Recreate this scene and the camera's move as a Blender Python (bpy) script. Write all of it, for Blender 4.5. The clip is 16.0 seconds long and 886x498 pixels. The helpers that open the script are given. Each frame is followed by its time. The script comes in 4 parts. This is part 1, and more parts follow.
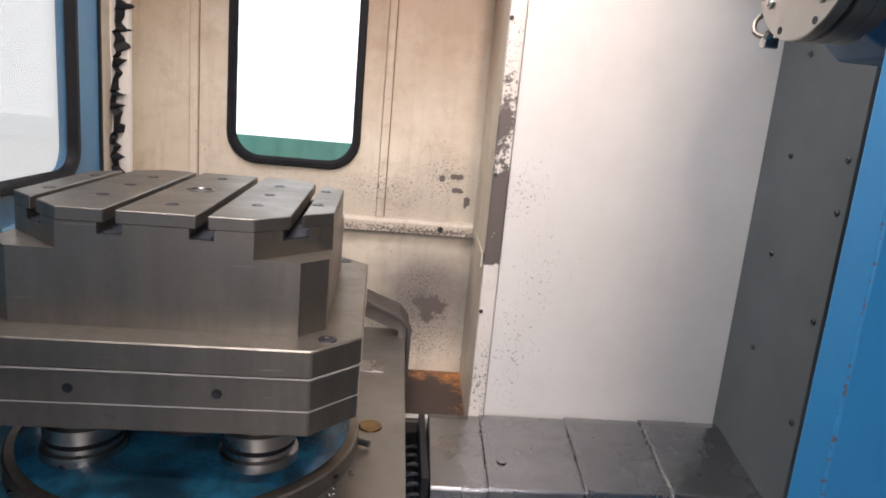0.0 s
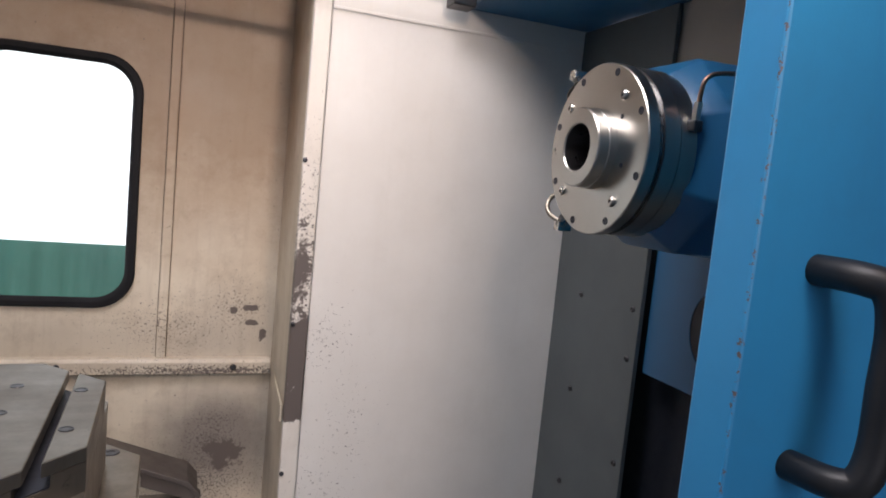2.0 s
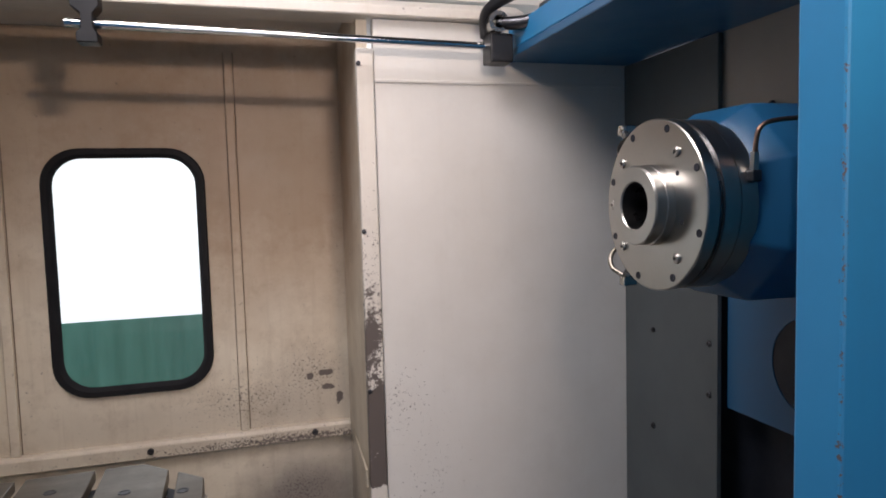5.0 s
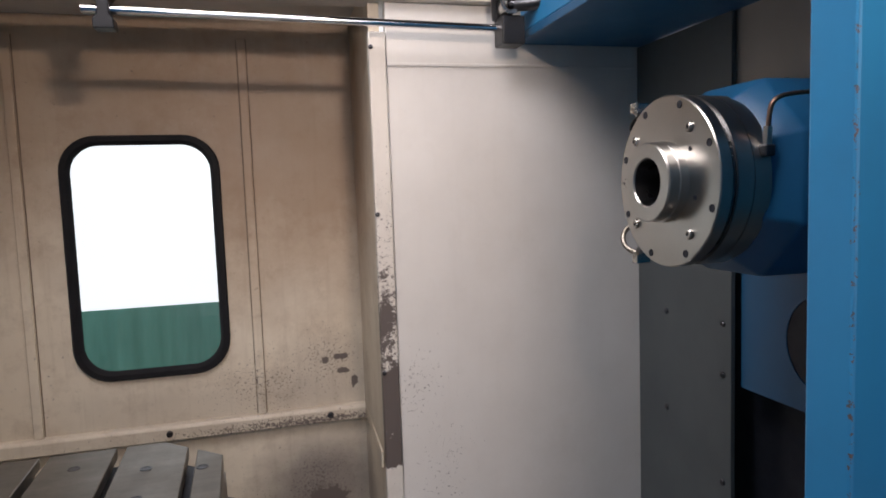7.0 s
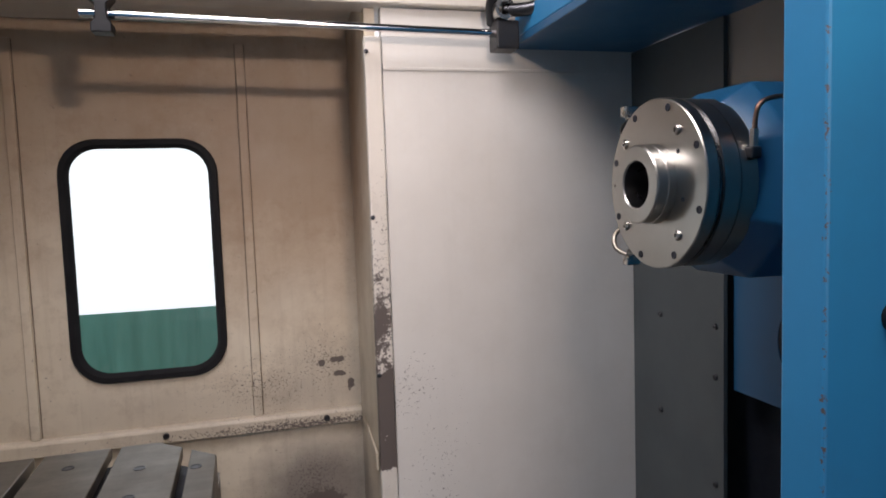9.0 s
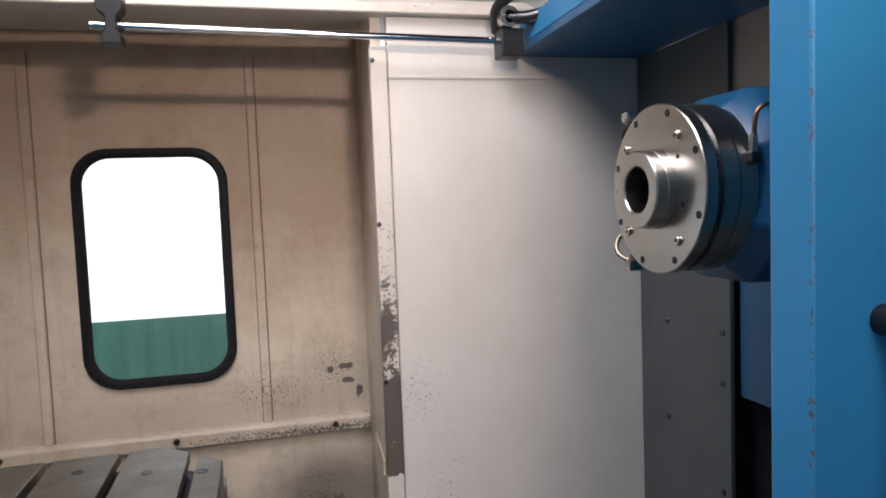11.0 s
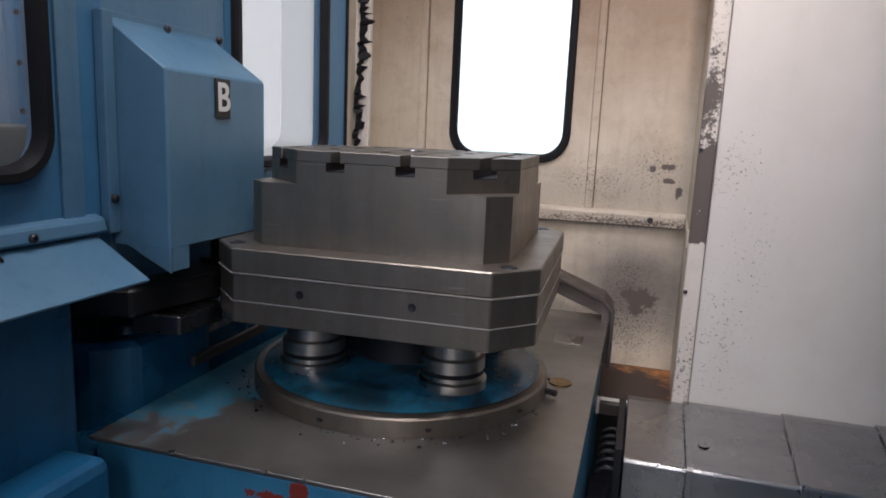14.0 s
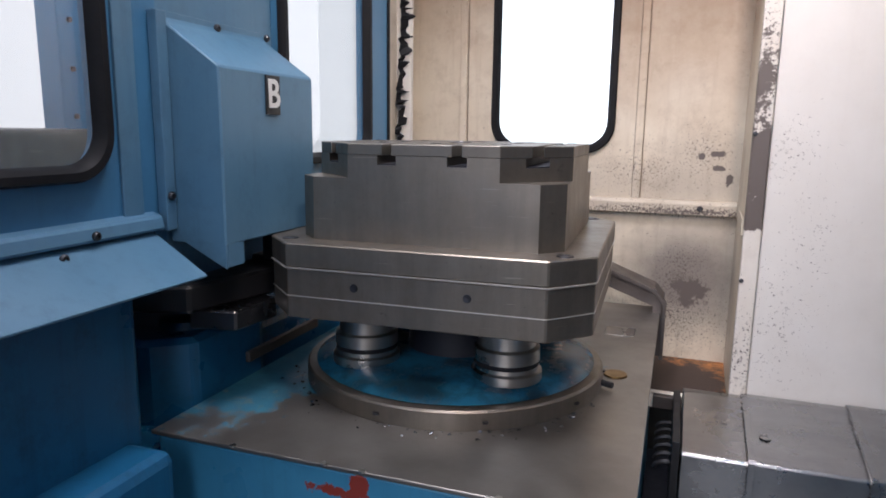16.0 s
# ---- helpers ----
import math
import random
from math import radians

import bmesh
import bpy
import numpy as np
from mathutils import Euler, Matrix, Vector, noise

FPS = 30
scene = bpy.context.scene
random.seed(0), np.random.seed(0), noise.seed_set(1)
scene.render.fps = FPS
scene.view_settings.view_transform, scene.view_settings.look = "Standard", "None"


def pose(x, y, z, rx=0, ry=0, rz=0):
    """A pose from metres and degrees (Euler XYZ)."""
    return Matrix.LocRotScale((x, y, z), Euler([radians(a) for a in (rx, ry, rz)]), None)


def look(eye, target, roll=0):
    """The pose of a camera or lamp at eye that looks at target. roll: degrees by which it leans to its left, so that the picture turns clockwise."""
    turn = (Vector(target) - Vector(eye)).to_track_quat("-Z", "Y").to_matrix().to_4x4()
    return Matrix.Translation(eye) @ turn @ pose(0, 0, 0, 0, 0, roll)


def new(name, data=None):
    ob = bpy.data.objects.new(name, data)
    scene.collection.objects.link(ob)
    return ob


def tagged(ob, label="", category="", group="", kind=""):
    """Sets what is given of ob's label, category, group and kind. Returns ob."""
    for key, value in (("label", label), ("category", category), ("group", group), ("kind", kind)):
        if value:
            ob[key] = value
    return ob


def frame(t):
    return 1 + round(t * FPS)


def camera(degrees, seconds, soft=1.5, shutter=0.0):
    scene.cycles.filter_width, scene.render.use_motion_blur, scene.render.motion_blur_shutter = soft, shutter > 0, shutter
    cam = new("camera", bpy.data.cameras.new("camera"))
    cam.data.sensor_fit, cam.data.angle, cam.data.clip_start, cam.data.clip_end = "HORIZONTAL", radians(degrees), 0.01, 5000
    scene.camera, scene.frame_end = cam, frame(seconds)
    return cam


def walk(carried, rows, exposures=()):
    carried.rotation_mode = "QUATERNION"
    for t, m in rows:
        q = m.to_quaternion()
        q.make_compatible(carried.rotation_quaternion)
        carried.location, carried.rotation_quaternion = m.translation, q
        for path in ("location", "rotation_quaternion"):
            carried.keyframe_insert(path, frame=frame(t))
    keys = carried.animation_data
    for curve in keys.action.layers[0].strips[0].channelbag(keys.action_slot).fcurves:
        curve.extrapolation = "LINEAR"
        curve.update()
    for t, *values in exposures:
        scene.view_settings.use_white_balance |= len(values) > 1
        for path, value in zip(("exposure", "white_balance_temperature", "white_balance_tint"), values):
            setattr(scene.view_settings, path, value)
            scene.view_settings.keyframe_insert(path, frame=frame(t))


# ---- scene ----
# ---- camera and walk ----
cam = camera(67.297, 16.0, soft=1.8)
PATH = [  # seconds, eye, yaw, pitch, lean
    (0, (-0.2810, -2.3213, 1.4233), -4.415, -12.142, 5.189),
    (0.5, (-0.2689, -2.2880, 1.4683), -7.787, -9.736, 4.118),
    (1, (-0.2513, -2.2890, 1.5343), -8.315, -6.856, 4.144),
    (1.5, (-0.2774, -2.2279, 1.5972), -15.657, -5.508, 5.468),
    (2, (-0.2673, -2.1690, 1.6381), -20.882, -5.648, 5.560),
    (2.5, (-0.2567, -2.1361, 1.6706), -24.286, -4.974, 4.030),
    (3, (-0.2451, -2.1471, 1.7048), -22.714, -3.878, 1.667),
    (3.5, (-0.2575, -2.1680, 1.7298), -19.804, -3.140, 0.114),
    (4, (-0.2723, -2.1722, 1.7308), -19.024, -3.748, -0.487),
    (4.5, (-0.2833, -2.1708, 1.7355), -17.062, -3.982, -1.048),
    (7, (-0.2932, -2.1817, 1.7150), -14.899, -4.990, -1.996),
    (7.5, (-0.2814, -2.1884, 1.7024), -14.873, -4.779, -1.939),
    (8, (-0.2775, -2.1957, 1.7033), -14.712, -4.729, -1.872),
    (8.5, (-0.2791, -2.1955, 1.7070), -14.769, -4.610, -1.859),
    (11, (-0.2607, -2.2103, 1.7042), -13.574, -3.763, -2.159),
    (11.5, (-0.2346, -2.2174, 1.6680), -9.309, -3.475, -2.692),
    (12, (-0.2138, -2.2512, 1.5853), -4.068, -2.722, -1.536),
    (12.5, (-0.1982, -2.2859, 1.5033), 2.133, -3.816, -1.028),
    (13, (-0.1677, -2.3547, 1.4268), 9.793, -7.335, 0.910),
    (13.5, (-0.1469, -2.4243, 1.3215), 14.808, -9.345, 2.212),
    (14, (-0.1647, -2.4391, 1.2681), 16.184, -9.950, 2.531),
    (14.5, (-0.1811, -2.4420, 1.2466), 18.218, -11.217, 1.067),
    (15, (-0.1875, -2.4383, 1.2512), 18.276, -10.366, 0.829),
    (15.5, (-0.1944, -2.4403, 1.2523), 18.550, -9.808, 1.109),
    (16, (-0.1986, -2.4402, 1.2509), 19.282, -10.156, 0.786),
]


def eye_pose(eye, yaw, pitch, lean):
    y, p = radians(yaw), radians(pitch)
    way = Vector((-math.sin(y) * math.cos(p), math.cos(y) * math.cos(p), math.sin(p)))
    return look(eye, Vector(eye) + way, lean)


walk(cam, [(t, eye_pose(e, a, b, c)) for t, e, a, b, c in PATH],
     [(0, 0.24, 6500, 19), (0.5, 0.15, 6500, 19), (1.5, -0.24, 6500, 19), (2.5, -0.44, 6450, 19), (4.5, -0.72, 6450, 19), (8.5, -0.78, 6450, 19),
      (11, -0.58, 6400, 19), (12.5, -0.52, 6400, 19), (13.5, -0.64, 6300, 19), (14, -0.42, 6200, 19), (14.5, 0.02, 6100, 19), (15, 0.14, 6080, 19), (16, 0.1, 6080, 19)])

# ---- world and lights ----
world = bpy.data.worlds.new("hall_light")
scene.world = world
world.use_nodes = True
wb = world.node_tree.nodes["Background"]
wb.inputs[0].default_value = (0.95, 0.97, 1.0, 1)
wb.inputs[1].default_value = 0.03


def area(name, place, target, w, h, watts, colour, spread=180):
    lamp = bpy.data.lights.new(name, "AREA")
    lamp.shape, lamp.size, lamp.size_y, lamp.energy, lamp.color = "RECTANGLE", w, h, watts, colour
    lamp.spread = radians(spread)
    ob = new(name, lamp)
    ob.matrix_world = look(place, target)
    return ob


# the small work lamp over the operator's door
area("work_lamp_light", (0.01, -2.2, 2.30), (-0.45, 0.0, 1.6), 0.15, 0.07, 8.5, (1.0, 0.81, 0.63), 112)
# the hall's ceiling lights, over the open roof
area("hall_ceiling_light", (-0.62, -1.45, 3.1), (-0.3, -1.1, 1.0), 1.0, 0.9, 54, (1.0, 0.975, 0.95))
# daylight of the hall behind the open door
area("hall_daylight", (-0.2, -6.0, 2.8), (0.1, 0.0, 1.3), 2.6, 3.0, 100, (0.96, 0.98, 1.0))

# ---- materials ----


def nodes_of(name):
    m = bpy.data.materials.new(name)
    m.use_nodes = True
    nt = m.node_tree
    return m, nt, nt.nodes["Principled BSDF"]


def noise_node(nt, scale, detail=6.0, rough=0.6, vec=None):
    n = nt.nodes.new("ShaderNodeTexNoise")
    n.inputs["Scale"].default_value = scale
    n.inputs["Detail"].default_value = detail
    n.inputs["Roughness"].default_value = rough
    if vec is not None:
        nt.links.new(vec, n.inputs["Vector"])
    return n.outputs["Fac"]


def ramp(nt, fac, lo, hi, a=0.0, b=1.0):
    r = nt.nodes.new("ShaderNodeMapRange")
    r.inputs["From Min"].default_value = lo
    r.inputs["From Max"].default_value = hi
    r.inputs["To Min"].default_value = a
    r.inputs["To Max"].default_value = b
    nt.links.new(fac, r.inputs["Value"])
    return r.outputs["Result"]


def maths(nt, op, a, b):
    n = nt.nodes.new("ShaderNodeMath")
    n.operation = op
    for i, v in enumerate((a, b)):
        if isinstance(v, (int, float)):
            n.inputs[i].default_value = v
        else:
            nt.links.new(v, n.inputs[i])
    return n.outputs[0]


def mix(nt, fac, a, b):
    n = nt.nodes.new("ShaderNodeMix")
    n.data_type = "RGBA"
    if isinstance(fac, (int, float)):
        n.inputs[0].default_value = fac
    else:
        nt.links.new(fac, n.inputs[0])
    for i, v in ((6, a), (7, b)):
        if isinstance(v, tuple):
            n.inputs[i].default_value = (*v, 1)
        else:
            nt.links.new(v, n.inputs[i])
    return n.outputs[2]


def coords(nt, stretch=None):
    c = nt.nodes.new("ShaderNodeTexCoord").outputs["Object"]
    if stretch is None:
        return c
    mp = nt.nodes.new("ShaderNodeMapping")
    mp.inputs["Scale"].default_value = stretch
    nt.links.new(c, mp.inputs["Vector"])
    return mp.outputs["Vector"]


def bump(nt, bsdf, height, strength, distance):
    b = nt.nodes.new("ShaderNodeBump")
    b.inputs["Strength"].default_value = strength
    b.inputs["Distance"].default_value = distance
    nt.links.new(height, b.inputs["Height"])
    nt.links.new(b.outputs["Normal"], bsdf.inputs["Normal"])


def near(nt, vec, place, size):
    """1 at the place, 0 beyond size (x, y, z half extents)."""
    mp = nt.nodes.new("ShaderNodeMapping")
    mp.vector_type = "POINT"
    s = [1 / v for v in size]
    mp.inputs["Scale"].default_value = s
    mp.inputs["Location"].default_value = [-p * k for p, k in zip(place, s)]
    nt.links.new(vec, mp.inputs["Vector"])
    ln = nt.nodes.new("ShaderNodeVectorMath")
    ln.operation = "LENGTH"
    nt.links.new(mp.outputs["Vector"], ln.inputs[0])
    return ramp(nt, ln.outputs["Value"], 0.0, 1.0, 1.0, 0.0)


def simple(name, a, b, rough=0.5, metal=0.0, scale=6.0, fine=120.0, bump_d=0.0006, stretch=None, rough_var=0.12):
    m, nt, bs = nodes_of(name)
    v = coords(nt, stretch)
    big = noise_node(nt, scale, 5, 0.62, v)
    small = noise_node(nt, fine, 4, 0.6, v)
    f = maths(nt, "ADD", maths(nt, "MULTIPLY", ramp(nt, big, 0.3, 0.7), 0.7), maths(nt, "MULTIPLY", small, 0.3))
    nt.links.new(mix(nt, f, a, b), bs.inputs["Base Color"])
    nt.links.new(ramp(nt, big, 0.3, 0.7, max(rough - rough_var, 0.03), min(rough + rough_var, 1)), bs.inputs["Roughness"])
    bs.inputs["Metallic"].default_value = metal
    bump(nt, bs, small, 0.35, bump_d)
    return m


def worn_paint(name, a, b, under, marks=(), speck=(0.66, 0.72), rough=0.5, dirt=(0.32, 0.27, 0.2), dirt_amount=0.35, films_and_shade=()):
    """Painted sheet metal: faint stains, small flecks, and patches where the paint is gone."""
    m, nt, bs = nodes_of(name)
    v = coords(nt)
    big = noise_node(nt, 3.0, 5, 0.6, v)
    fleck = noise_node(nt, 55.0, 3, 0.7, v)
    rag = noise_node(nt, 24.0, 8, 0.72, v)
    fine = noise_node(nt, 260.0, 3, 0.5, v)
    col = mix(nt, ramp(nt, big, 0.3, 0.7), a, b)
    stain = maths(nt, "MULTIPLY", ramp(nt, noise_node(nt, 9.0, 9, 0.75, v), 0.5, 0.85), dirt_amount)
    col = mix(nt, stain, col, dirt)
    runs = noise_node(nt, 1.0, 6, 0.65, coords(nt, (34, 34, 2.2)))
    col = mix(nt, maths(nt, "MULTIPLY", ramp(nt, runs, 0.52, 0.78), dirt_amount * 0.42), col, dirt)
    for place, size, colour, amount in films_and_shade:  # oil film, rubbed-in grime and painted shade with a ragged edge
        k = maths(nt, "ADD", near(nt, v, place, size), maths(nt, "MULTIPLY", noise_node(nt, 6.0, 9, 0.72, v), 0.55))
        col = mix(nt, ramp(nt, k, 0.34, 0.95, 0.0, amount), col, colour)
    gone = None
    dots = noise_node(nt, 130.0, 4, 0.75, v)
    for place, size, hard in marks:
        k = near(nt, v, place, size)
        if hard > 0:
            g = ramp(nt, maths(nt, "ADD", maths(nt, "MULTIPLY", k, hard), rag), 0.96, 1.0)
        else:
            g = ramp(nt, maths(nt, "ADD", maths(nt, "MULTIPLY", k, -hard), dots), 0.78, 0.83)
        gone = g if gone is None else maths(nt, "MAXIMUM", gone, g)
    if speck:
        zone = ramp(nt, noise_node(nt, 2.2, 3, 0.5, v), 0.42, 0.62)
        s = maths(nt, "MULTIPLY", ramp(nt, fleck, *speck), zone)
        gone = s if gone is None else maths(nt, "MAXIMUM", gone, s)
    if gone is not None:
        col = mix(nt, gone, col, under)
    nt.links.new(col, bs.inputs["Base Color"])
    nt.links.new(ramp(nt, big, 0.3, 0.7, rough - 0.1, rough + 0.1), bs.inputs["Roughness"])
    hgt = maths(nt, "MULTIPLY", fine, 0.25)
    if gone is not None:
        hgt = maths(nt, "SUBTRACT", hgt, gone)
    bump(nt, bs, hgt, 0.4, 0.0007)
    return m


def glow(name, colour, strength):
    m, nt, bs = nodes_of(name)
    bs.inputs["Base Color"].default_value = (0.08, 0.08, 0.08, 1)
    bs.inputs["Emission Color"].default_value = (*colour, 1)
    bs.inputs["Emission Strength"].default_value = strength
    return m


def machined(name, a, b, rough, metal, grain, bump_d, dents=0.0):
    """Bare steel: long grain, oil stains, bright scratches and, for thin sheet, shallow dents."""
    m, nt, bs = nodes_of(name)
    v = coords(nt)
    streak = noise_node(nt, 1.0, 6, 0.65, coords(nt, grain))
    stain = noise_node(nt, 5.0, 8, 0.72, v)
    fine = noise_node(nt, 150, 4, 0.6, v)
    f = maths(nt, "ADD", maths(nt, "MULTIPLY", ramp(nt, streak, 0.3, 0.7), 0.45), maths(nt, "MULTIPLY", ramp(nt, stain, 0.32, 0.68), 0.55))
    col = mix(nt, f, a, b)
    spot = ramp(nt, noise_node(nt, 38, 7, 0.8, v), 0.62, 0.72, 0.0, 0.6)
    col = mix(nt, spot, col, tuple(k * 0.45 for k in a))
    scratch = ramp(nt, noise_node(nt, 1.0, 2, 0.5, coords(nt, (9, 9, 240))), 0.70, 0.74, 0.0, 0.5)
    col = mix(nt, maths(nt, "MULTIPLY", scratch, ramp(nt, stain, 0.45, 0.6)), col, tuple(min(k * 1.9, 0.8) for k in b))
    nt.links.new(col, bs.inputs["Base Color"])
    nt.links.new(ramp(nt, stain, 0.3, 0.7, rough + 0.12, rough - 0.1), bs.inputs["Roughness"])
    bs.inputs["Metallic"].default_value = metal
    hgt = maths(nt, "MULTIPLY", fine, bump_d)
    if dents:
        hgt = maths(nt, "ADD", hgt, maths(nt, "MULTIPLY", noise_node(nt, 9.0, 2, 0.4, v), dents))
    bump(nt, bs, hgt, 0.4, 1.0)
    return m


PRIMER = (0.125, 0.102, 0.092)
# oil brown that also paints the roof's shade onto the upper back wall
OIL_AND_SHADE = (0.30, 0.185, 0.105)
GRIME = (0.17, 0.15, 0.14)
cream = worn_paint("cream_paint", (0.71, 0.64, 0.52), (0.62, 0.545, 0.43), PRIMER, (
    ((-0.125, 0, 0.70), (0.17, 0.3, 0.13), 0.72), ((-0.17, 0, 0.74), (0.26, 0.3, 0.2), -0.33), ((-0.16, 0, 0.80), (0.3, 0.3, 0.2), -0.29),
    ((-0.075, 0, 1.182), (0.05, 0.3, 0.028), 0.8), ((-0.066, 0, 1.135), (0.055, 0.3, 0.026), 0.82), ((-0.034, 0, 1.095), (0.03, 0.3, 0.045), 0.8), ((-0.128, 0, 1.172), (0.026, 0.3, 0.03), 0.8),
    ((-0.32, 0, 1.12), (0.7, 0.3, 0.34), -0.245), ((-0.12, 0, 1.18), (0.32, 0.3, 0.34), -0.26), ((-0.2, 0, 0.985), (0.9, 0.3, 0.045), -0.4), ((-0.2, 0, 0.62), (0.6, 0.3, 0.4), -0.29),
    ((-0.345, 0, 1.13), (0.02, 0.1, 0.05), 0.66)),
    speck=(0.65, 0.73), rough=0.46, dirt=(0.30, 0.22, 0.15), dirt_amount=0.7, films_and_shade=(
    ((-0.16, 0, 1.9), (0.8, 0.6, 0.72), OIL_AND_SHADE, 0.72), ((-0.9, 0, 2.15), (0.95, 0.6, 0.8), OIL_AND_SHADE, 0.6),
    ((-0.15, 0, 0.75), (0.30, 0.4, 0.26), GRIME, 0.85), ((-0.5, 0, 1.05), (0.7, 0.4, 0.14), GRIME, 0.22), ((-0.12, 0, 1.12), (0.24, 0.4, 0.2), GRIME, 0.25)))
post_paint = worn_paint("post_paint", (0.76, 0.72, 0.66), (0.67, 0.62, 0.55), PRIMER, (
    ((0.0, -0.5, 1.16), (0.16, 0.3, 0.22), 0.95), ((0.0, -0.5, 1.03), (0.12, 0.3, 0.06), 1.1), ((0.0, -0.5, 1.4), (0.14, 0.3, 0.35), 0.62),
    ((0.0, -0.5, 1.4), (0.3, 0.3, 0.7), -0.27), ((0.0, -0.5, 0.65), (0.3, 0.3, 0.4), -0.25)), speck=(0.7, 0.76), rough=0.45)
white_paint = worn_paint("white_paint", (0.78, 0.76, 0.72), (0.70, 0.675, 0.63), PRIMER, (
    ((0.07, -0.5, 1.20), (0.18, 0.3, 0.3), -0.215), ((0.08, -0.5, 0.75), (0.26, 0.3, 0.7), -0.195), ((0.14, -0.5, 1.0), (0.22, 0.3, 0.5), -0.185)), speck=None, rough=0.42, dirt_amount=0.1)
blue_door = worn_paint("blue_door_paint", (0.024, 0.24, 0.495), (0.02, 0.205, 0.44), (0.11, 0.07, 0.065), (((0.1464, -1.7685, 1.4), (0.008, 0.009, 1.6), -0.30), ((0.25, -1.77, 1.3), (0.25, 0.2, 1.0), -0.13)), speck=(0.81, 0.85), rough=0.38, dirt=(0.03, 0.10, 0.2), dirt_amount=0.2)
blue_changer = worn_paint("blue_changer_paint", (0.05, 0.175, 0.325), (0.065, 0.205, 0.36), (0.05, 0.07, 0.1), (), speck=(0.73, 0.79), rough=0.4, dirt=(0.03, 0.085, 0.155), dirt_amount=0.55)
blue_worn = worn_paint("blue_machine_paint", (0.075, 0.18, 0.285), (0.115, 0.235, 0.345), (0.05, 0.065, 0.09), (), speck=(0.72, 0.79), rough=0.42, dirt=(0.045, 0.095, 0.145), dirt_amount=0.7)
blue_deep = worn_paint("blue_oily_paint", (0.009, 0.09, 0.20), (0.015, 0.125, 0.26), (0.03, 0.04, 0.06), (), speck=(0.74, 0.8), rough=0.3, dirt=(0.008, 0.03, 0.055), dirt_amount=0.85)
blue_red = worn_paint("blue_scraped_paint", (0.045, 0.24, 0.42), (0.06, 0.28, 0.46), (0.30, 0.045, 0.03), (
    ((-0.70, -1.525, 0.650), (0.17, 0.3, 0.035), 0.68), ((-0.66, -1.525, 0.667), (0.05, 0.3, 0.04), 0.8), ((-0.5, -1.525, 0.63), (0.2, 0.3, 0.02), 0.6)), speck=(0.78, 0.84), rough=0.33, dirt=(0.02, 0.06, 0.1), dirt_amount=0.5)
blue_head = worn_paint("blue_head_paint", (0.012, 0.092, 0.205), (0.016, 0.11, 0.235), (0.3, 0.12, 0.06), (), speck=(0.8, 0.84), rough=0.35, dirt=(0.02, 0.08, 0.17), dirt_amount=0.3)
grey_panel = simple("grey_panel_paint", (0.092, 0.106, 0.11), (0.078, 0.09, 0.094), 0.5, 0.0, 3.0, 180, 0.0003)
beige_panel = worn_paint("beige_panel_paint", (0.34, 0.30, 0.26), (0.29, 0.255, 0.22), (0.2, 0.15, 0.12), (), speck=(0.76, 0.82), rough=0.5)
steel = simple("machined_steel", (0.55, 0.53, 0.50), (0.46, 0.44, 0.41), 0.3, 1.0, 8, 140, 0.0002)
flange_steel = simple("turned_steel", (0.50, 0.485, 0.455), (0.43, 0.415, 0.39), 0.33, 1.0, 5, 160, 0.00004, None, 0.05)
dark_ring = simple("blackened_steel", (0.16, 0.16, 0.17), (0.10, 0.10, 0.11), 0.3, 1.0, 10, 160, 0.0002)
pallet_steel = machined("worn_pallet_steel", (0.17, 0.15, 0.125), (0.30, 0.265, 0.225), 0.40, 0.85, (26, 26, 2.0), 0.0005)
pallet_top_steel = machined("ground_pallet_top", (0.15, 0.137, 0.12), (0.25, 0.23, 0.20), 0.45, 0.88, (5, 30, 5), 0.0003)
edge_steel = simple("edge_highlight_steel", (0.78, 0.76, 0.72), (0.5, 0.48, 0.45), 0.5, 0.75, 20, 200, 0.0001)
cover_steel = machined("sheet_steel", (0.30, 0.30, 0.305), (0.43, 0.43, 0.44), 0.27, 1.0, (3, 16, 3), 0.0002, 0.006)
chrome = simple("chrome", (0.85, 0.85, 0.85), (0.8, 0.8, 0.8), 0.1, 1.0, 4, 100, 0.0, None, 0.03)
rubber = simple("black_rubber", (0.012, 0.012, 0.014), (0.02, 0.02, 0.022), 0.5, 0.0, 20, 200, 0.0004)
rubber.node_tree.nodes["Principled BSDF"].inputs["Specular IOR Level"].default_value = 0.1
black_part = simple("black_metal", (0.012, 0.013, 0.015), (0.022, 0.022, 0.025), 0.4, 0.2, 12, 150, 0.0003)
# near-black for dark parts and for painted shade inside slots and holes
dark_void = simple("dark_recess", (0.01, 0.012, 0.02), (0.016, 0.018, 0.028), 0.6, 0.0, 20, 150, 0.0003)
guard_steel = simple("brown_guard_steel", (0.16, 0.14, 0.13), (0.11, 0.095, 0.09), 0.45, 0.7, 9, 120, 0.0004)
brass = simple("brass", (0.30, 0.19, 0.08), (0.20, 0.125, 0.055), 0.4, 1.0, 30, 200, 0.0002)
copper = simple("copper_pipe", (0.16, 0.10, 0.08), (0.22, 0.13, 0.09), 0.35, 0.9, 30, 200, 0.0002)
bolt_steel = simple("bolt_steel", (0.10, 0.10, 0.11), (0.06, 0.06, 0.065), 0.4, 0.9, 60, 300, 0.0001)
white_letter = simple("white_letter", (0.8, 0.8, 0.78), (0.7, 0.7, 0.68), 0.5)
concrete = simple("hall_floor_paint", (0.30, 0.31, 0.30), (0.24, 0.25, 0.25), 0.5, 0.0, 3, 90, 0.0005)
